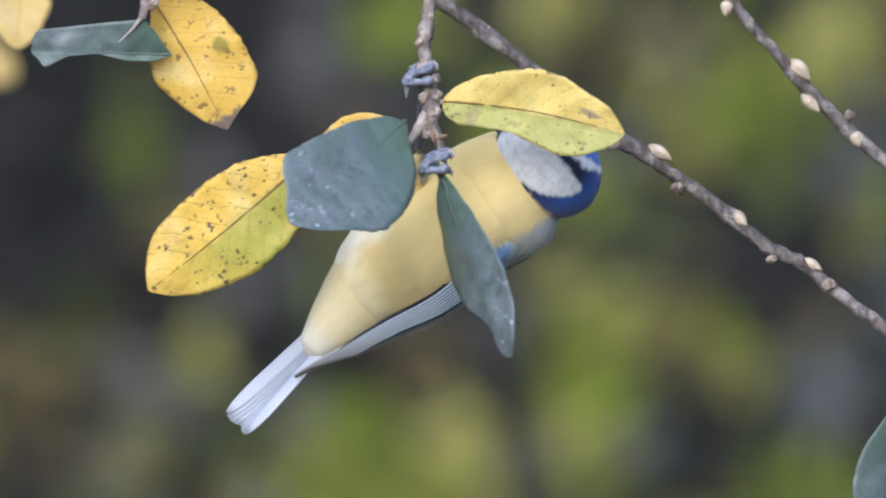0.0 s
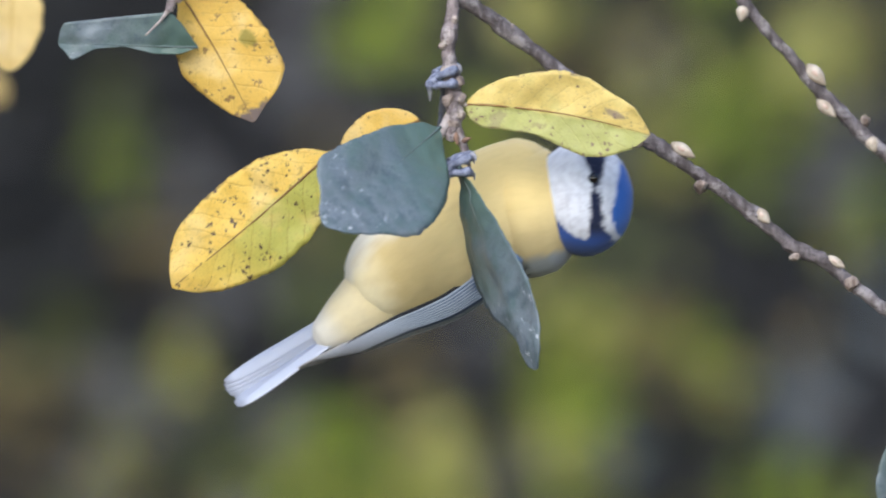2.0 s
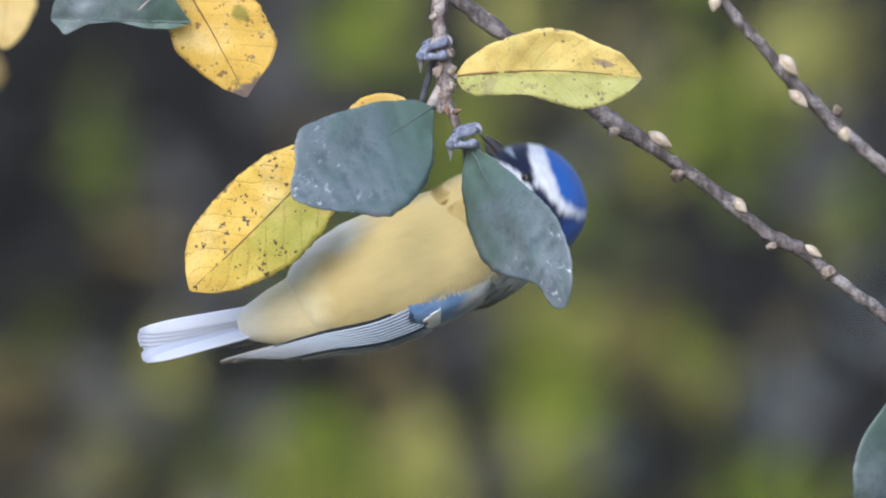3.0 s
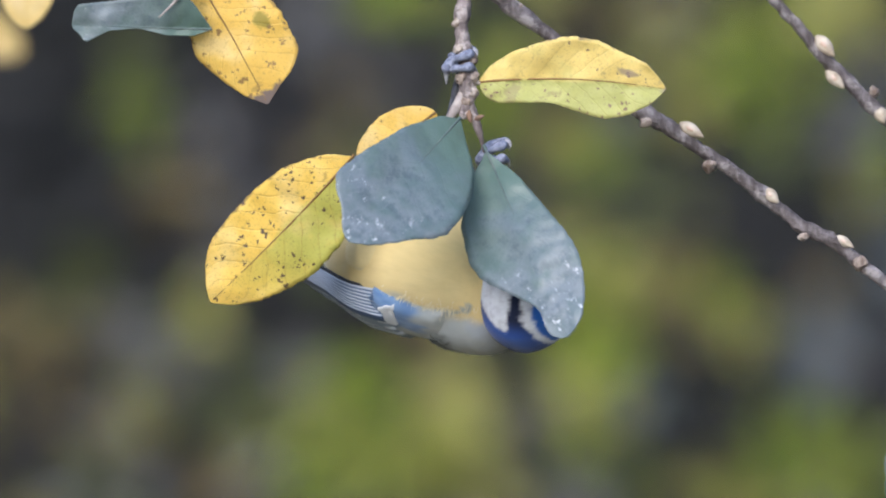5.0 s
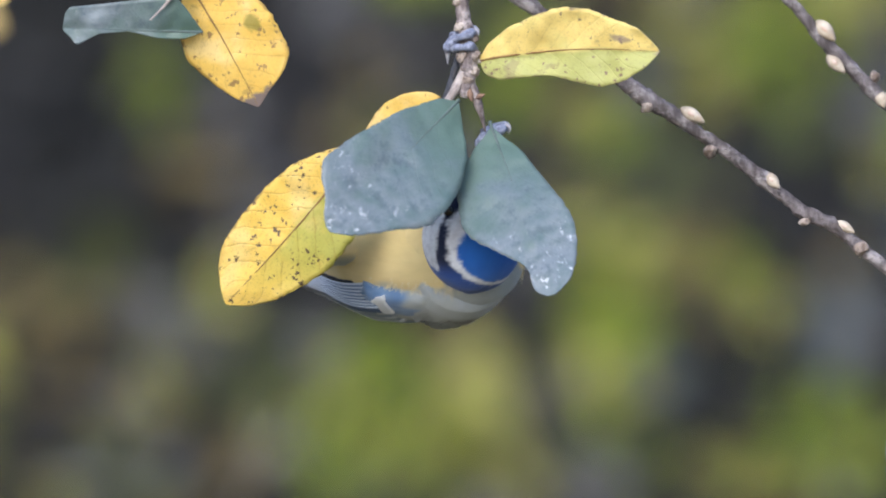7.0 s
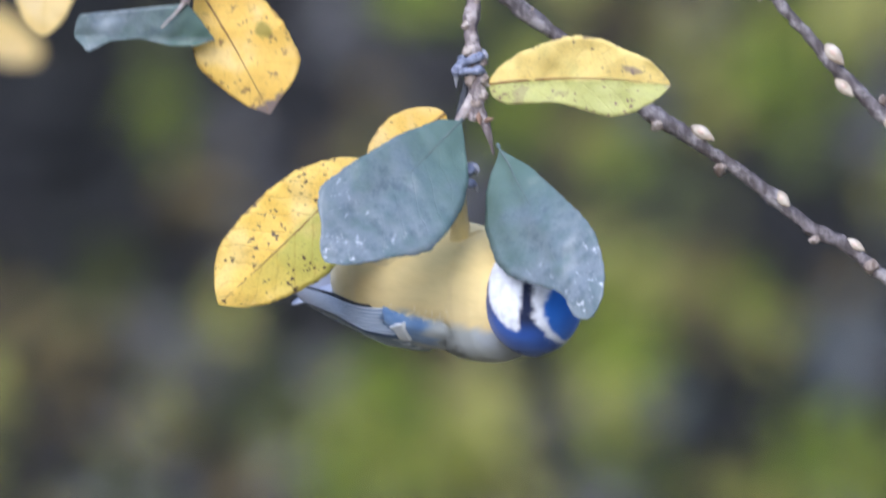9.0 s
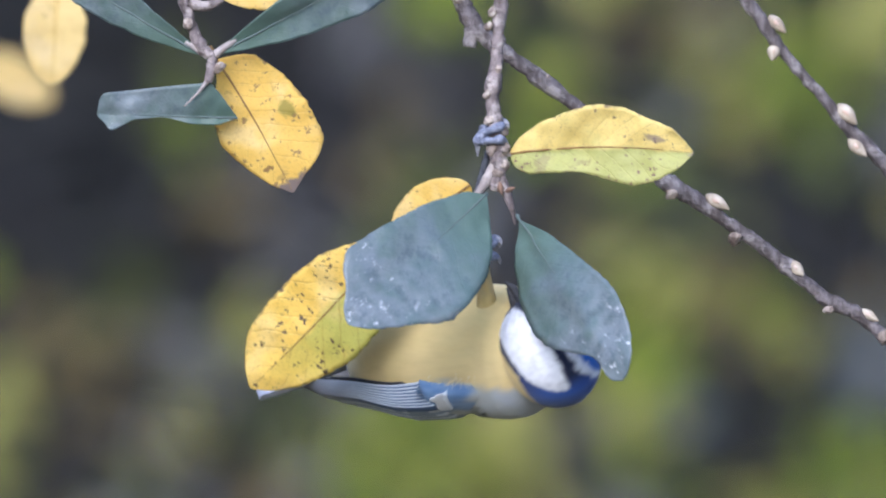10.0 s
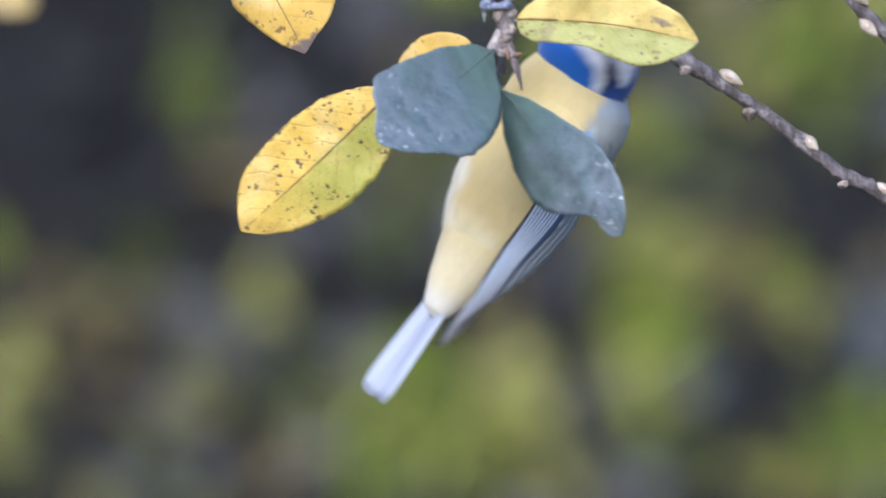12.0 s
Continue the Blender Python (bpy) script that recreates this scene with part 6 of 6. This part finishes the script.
    head_rows = [
        (0, pose(0.03179, 0.0255, -0.02221, -0.38, -42.12, -170.54)),
        (0.5, pose(0.02655, 0.0255, -0.02947, -34.46, -72.47, -143.13)),
        (1, pose(0.03096, 0.0255, -0.03347, -102.2, -81.39, -82.41)),
        (1.5, pose(0.03837, 0.0255, -0.02875, -156.42, -83.62, -26.57)),
        (2, pose(0.03512, 0.0255, -0.03005, -57.17, -81.79, -123.69)),
        (2.3, pose(0.02242, 0.03051, -0.03347, -9.55, -17.67, -167.74)),
        (2.5, pose(0.02464, 0.032, -0.03854, -13.82, -31.88, -174.29)),
        (2.8, pose(0.02143, 0.032, -0.02823, -13.65, -23.9, -167.2)),
        (3, pose(0.02482, 0.032, -0.03767, -10.72, -52.34, -175.24)),
        (3.5, pose(0.01491, 0.0104, -0.05738, -131.38, -68.71, -65.56)),
        (3.7, pose(0.02176, 0.02069, -0.06246, -126.36, -70.36, -63.43)),
        (5.3, pose(0.01401, 0.0077, -0.05975, 158.58, -84.06, -11.31)),
        (5.5, pose(0.01136, 0.00818, -0.05858, 155.4, -84.06, -11.31)),
        (6, pose(0.00427, 0.00977, -0.05594, 175.15, -81.7, -45)),
        (6.5, pose(0.00206, 0.00864, -0.05844, 173.53, -81.7, -45)),
        (7, pose(0.00265, 0.00926, -0.0512, 162.3, -81.54, -33.69)),
        (7.2, pose(0.01193, 0.00963, -0.05328, 141, -82.85, -9.46)),
        (8.8, pose(0.01723, 0.00672, -0.05841, 120.77, -84.56, 32.01)),
        (9, pose(0.01619, 0.00272, -0.06119, 99.63, -84.56, 57.99)),
        (9.5, pose(0.02799, 0.032, -0.05102, -8.82, -69.18, -171.87)),
        (9.75, pose(0.02696, 0.032, -0.0338, -16.81, -40.58, -164.48)),
        (10, pose(0.01459, 0.00872, -0.05728, -16.21, -58.83, -166.5)),
        (10.2, pose(0.00947, 0.01018, -0.0547, -66.72, -77.35, -158.2)),
        (10.4, pose(0.0014, 0.01164, -0.05654, 171.67, -84.06, -78.69)),
        (10.5, pose(-0.00353, 0.01237, -0.05511, -139.36, -75.4, 165.96)),
        (11, pose(-0.01019, 0.01197, -0.05794, -149.54, -82.85, 170.54)),
        (11.2, pose(-0.00589, 0.00513, -0.0627, -155.23, -68.63, 180)),
        (11.3, pose(0.00508, 0.00206, -0.05596, -132.52, -64.46, -144.46)),
        (11.4, pose(0.02443, 0.02479, -0.04197, -70.78, -60.2, -156.04)),
        (11.5, pose(0.01948, 0.032, -0.03762, 21.27, -40.66, 97.59)),
        (11.8, pose(0.02685, 0.032, -0.0216, -55.11, -64.9, 165.96)),
        (12, pose(0.02325, 0.0292, -0.0152, -155.56, -74.98, -168.69))]
    walk(bird_head, head_rows)
    walk(bird_neck, [(t, neck_pose(blend(body_rows, t), m)) for t, m in head_rows])
    walk(bird_tail, [
        (0, pose(-0.02483, 0.03275, -0.06604, -122.72, -46.1, 0)),
        (0.5, pose(-0.02691, 0.03275, -0.06485, -122.78, -43.01, 0)),
        (1, pose(-0.02739, 0.03268, -0.06291, -124.61, -39.1, 0)),
        (1.5, pose(-0.02627, 0.03268, -0.06327, -124.91, -34.45, 0)),
        (2, pose(-0.02767, 0.03275, -0.06356, -123, -33.68, 0)),
        (2.5, pose(-0.04416, 0.03122, -0.06555, -120.1, -10.79, 0)),
        (3, pose(-0.04441, 0.03262, -0.06961, -116.77, -13.08, 0)),
        (3.5, pose(-0.03847, 0.03878, -0.05202, -155.49, -5.41, 0)),
        (3.7, pose(-0.02653, 0.04012, -0.0509, -156.06, -0.75, 0)),
        (5.3, pose(-0.02739, 0.05198, -0.05192, -171.45, 0.26, -70.35)),
        (5.5, pose(-0.02746, 0.05499, -0.05417, -167.82, 3.88, -70.86)),
        (6, pose(-0.02223, 0.06324, -0.05574, -168.98, 6.82, -67.36)),
        (6.5, pose(-0.02229, 0.06672, -0.05612, 178.22, 6.99, -81.85)),
        (7, pose(-0.03016, 0.0535, -0.05608, -173.33, -3.32, -74.98)),
        (7.2, pose(-0.02439, 0.04492, -0.05426, -124.47, -9.86, -56.5)),
        (8.8, pose(-0.02539, 0.04386, -0.05411, -120.81, -14.31, -51.63)),
        (9, pose(-0.02518, 0.04234, -0.05417, -121.59, -10.91, -54.94)),
        (9.5, pose(-0.02314, 0.04275, -0.05849, -123.39, 0.19, -49.7)),
        (9.75, pose(-0.02916, 0.0443, -0.05968, -122.55, -38.62, -14.93)),
        (10, pose(-0.02897, 0.04585, -0.05775, -162.92, -20.76, 0)),
        (10.5, pose(-0.00891, 0.08153, -0.06031, -160.81, 3.09, -85.59)),
        (11, pose(-0.00899, 0.08172, -0.0618, -160.37, 3.1, -82.08)),
        (11.2, pose(-0.00718, 0.0621, -0.0641, -160.46, 0, -78.35)),
        (11.4, pose(-0.02494, 0.04249, -0.06015, -138.94, -22.46, -22.38)),
        (11.5, pose(-0.03525, 0.03268, -0.06248, -139.61, -24, 0)),
        (12, pose(-0.01231, 0.02954, -0.07673, -134.29, -54.75, 0))])
    twig_foot_rows = [
        (0, pose(-0.00088, 0, 0.00059)),
        (0.5, pose(-0.00088, 0, 0.00059)),
        (1, pose(-0.00088, 0, 0.00059)),
        (1.5, pose(-0.00088, 0, 0.00059)),
        (2, pose(-0.00088, 0, 0.00059)),
        (2.5, pose(-0.00088, 0, 0.00059)),
        (3, pose(-0.00088, 0, 0.00059)),
        (3.5, pose(-0.00088, 0, 0.00059)),
        (3.7, pose(-0.00088, 0, 0.00059)),
        (5.3, pose(0, 0, -0.00103)),
        (5.5, pose(0, 0, -0.00103)),
        (6, pose(0, 0, -0.00103)),
        (6.5, pose(0, 0, -0.00103)),
        (7, pose(0, 0, -0.00103)),
        (7.2, pose(0, 0, -0.00103)),
        (8.8, pose(0, 0, -0.00103)),
        (9, pose(0, 0, -0.00103)),
        (9.5, pose(0, 0, -0.00103)),
        (10, pose(0, 0, -0.00103)),
        (10.5, pose(0, 0, -0.00103)),
        (11, pose(0, 0, -0.00103)),
        (11.5, pose(0, 0, -0.00103)),
        (12, pose(0, 0, -0.00103))]

    leaf_foot_rows = [
        (0, pose(0.00324, -0.004, -0.02237)),
        (0.5, pose(0.0044, -0.004, -0.02311)),
        (1, pose(0.00249, -0.004, -0.02355)),
        (1.5, pose(0.00249, -0.004, -0.0234)),
        (2, pose(0.00293, -0.004, -0.02238)),
        (2.5, pose(0.00514, -0.004, -0.02163)),
        (3, pose(0.0069, -0.004, -0.02238)),
        (3.5, pose(0.00661, -0.004, -0.02311)),
        (3.7, pose(0.0066, -0.004, -0.02281)),
        (5.3, pose(0.00883, 0.004, -0.02515)),
        (5.5, pose(0.00809, 0.004, -0.02544)),
        (6, pose(0.00779, 0.004, -0.02603)),
        (6.5, pose(0.00824, 0.004, -0.02544)),
        (7, pose(0.00824, 0.004, -0.02602)),
        (7.2, pose(0.00956, 0.004, -0.02574)),
        (8.8, pose(-0.00148, 0.002, -0.03059)),
        (9, pose(-0.00221, 0.002, -0.03059)),
        (9.5, pose(-0.00309, 0.002, -0.03118)),
        (10, pose(-0.00191, 0.002, -0.03132)),
        (10.5, pose(-0.00148, 0.002, -0.03676)),
        (11, pose(-0.00309, 0.002, -0.03396)),
        (11.5, pose(0.01257, 0.015, -0.03424)),
        (12, pose(0.00708, 0.015, -0.03672))]
    for foot, (leg, thigh), rows, side in ((foot_on_twig, bird_legs[0], twig_foot_rows, -1), (foot_on_leaf, bird_legs[1], leaf_foot_rows, 1)):
        walk(foot, rows)
        # the leg on the leaf swings forward as the bird lets its body drop, and back again
        fore = [-0.002 if side < 0 else 0.006 if t < 2.3 else 0.020 if t < 4 else 0.012 for t, _ in rows]
        poses = [(t, *leg_pose(m, blend(body_rows, t), side, f)) for (t, m), f in zip(rows, fore)]
        walk(leg, [(t, m) for t, m, _ in poses])
        # drawn up, the feathered thigh reaches almost to the foot
        walk(thigh, [(t, pose(THIGH + 0.004, 0, 0) if side > 0 and t > 4 else m) for t, _, m in poses])


motions()
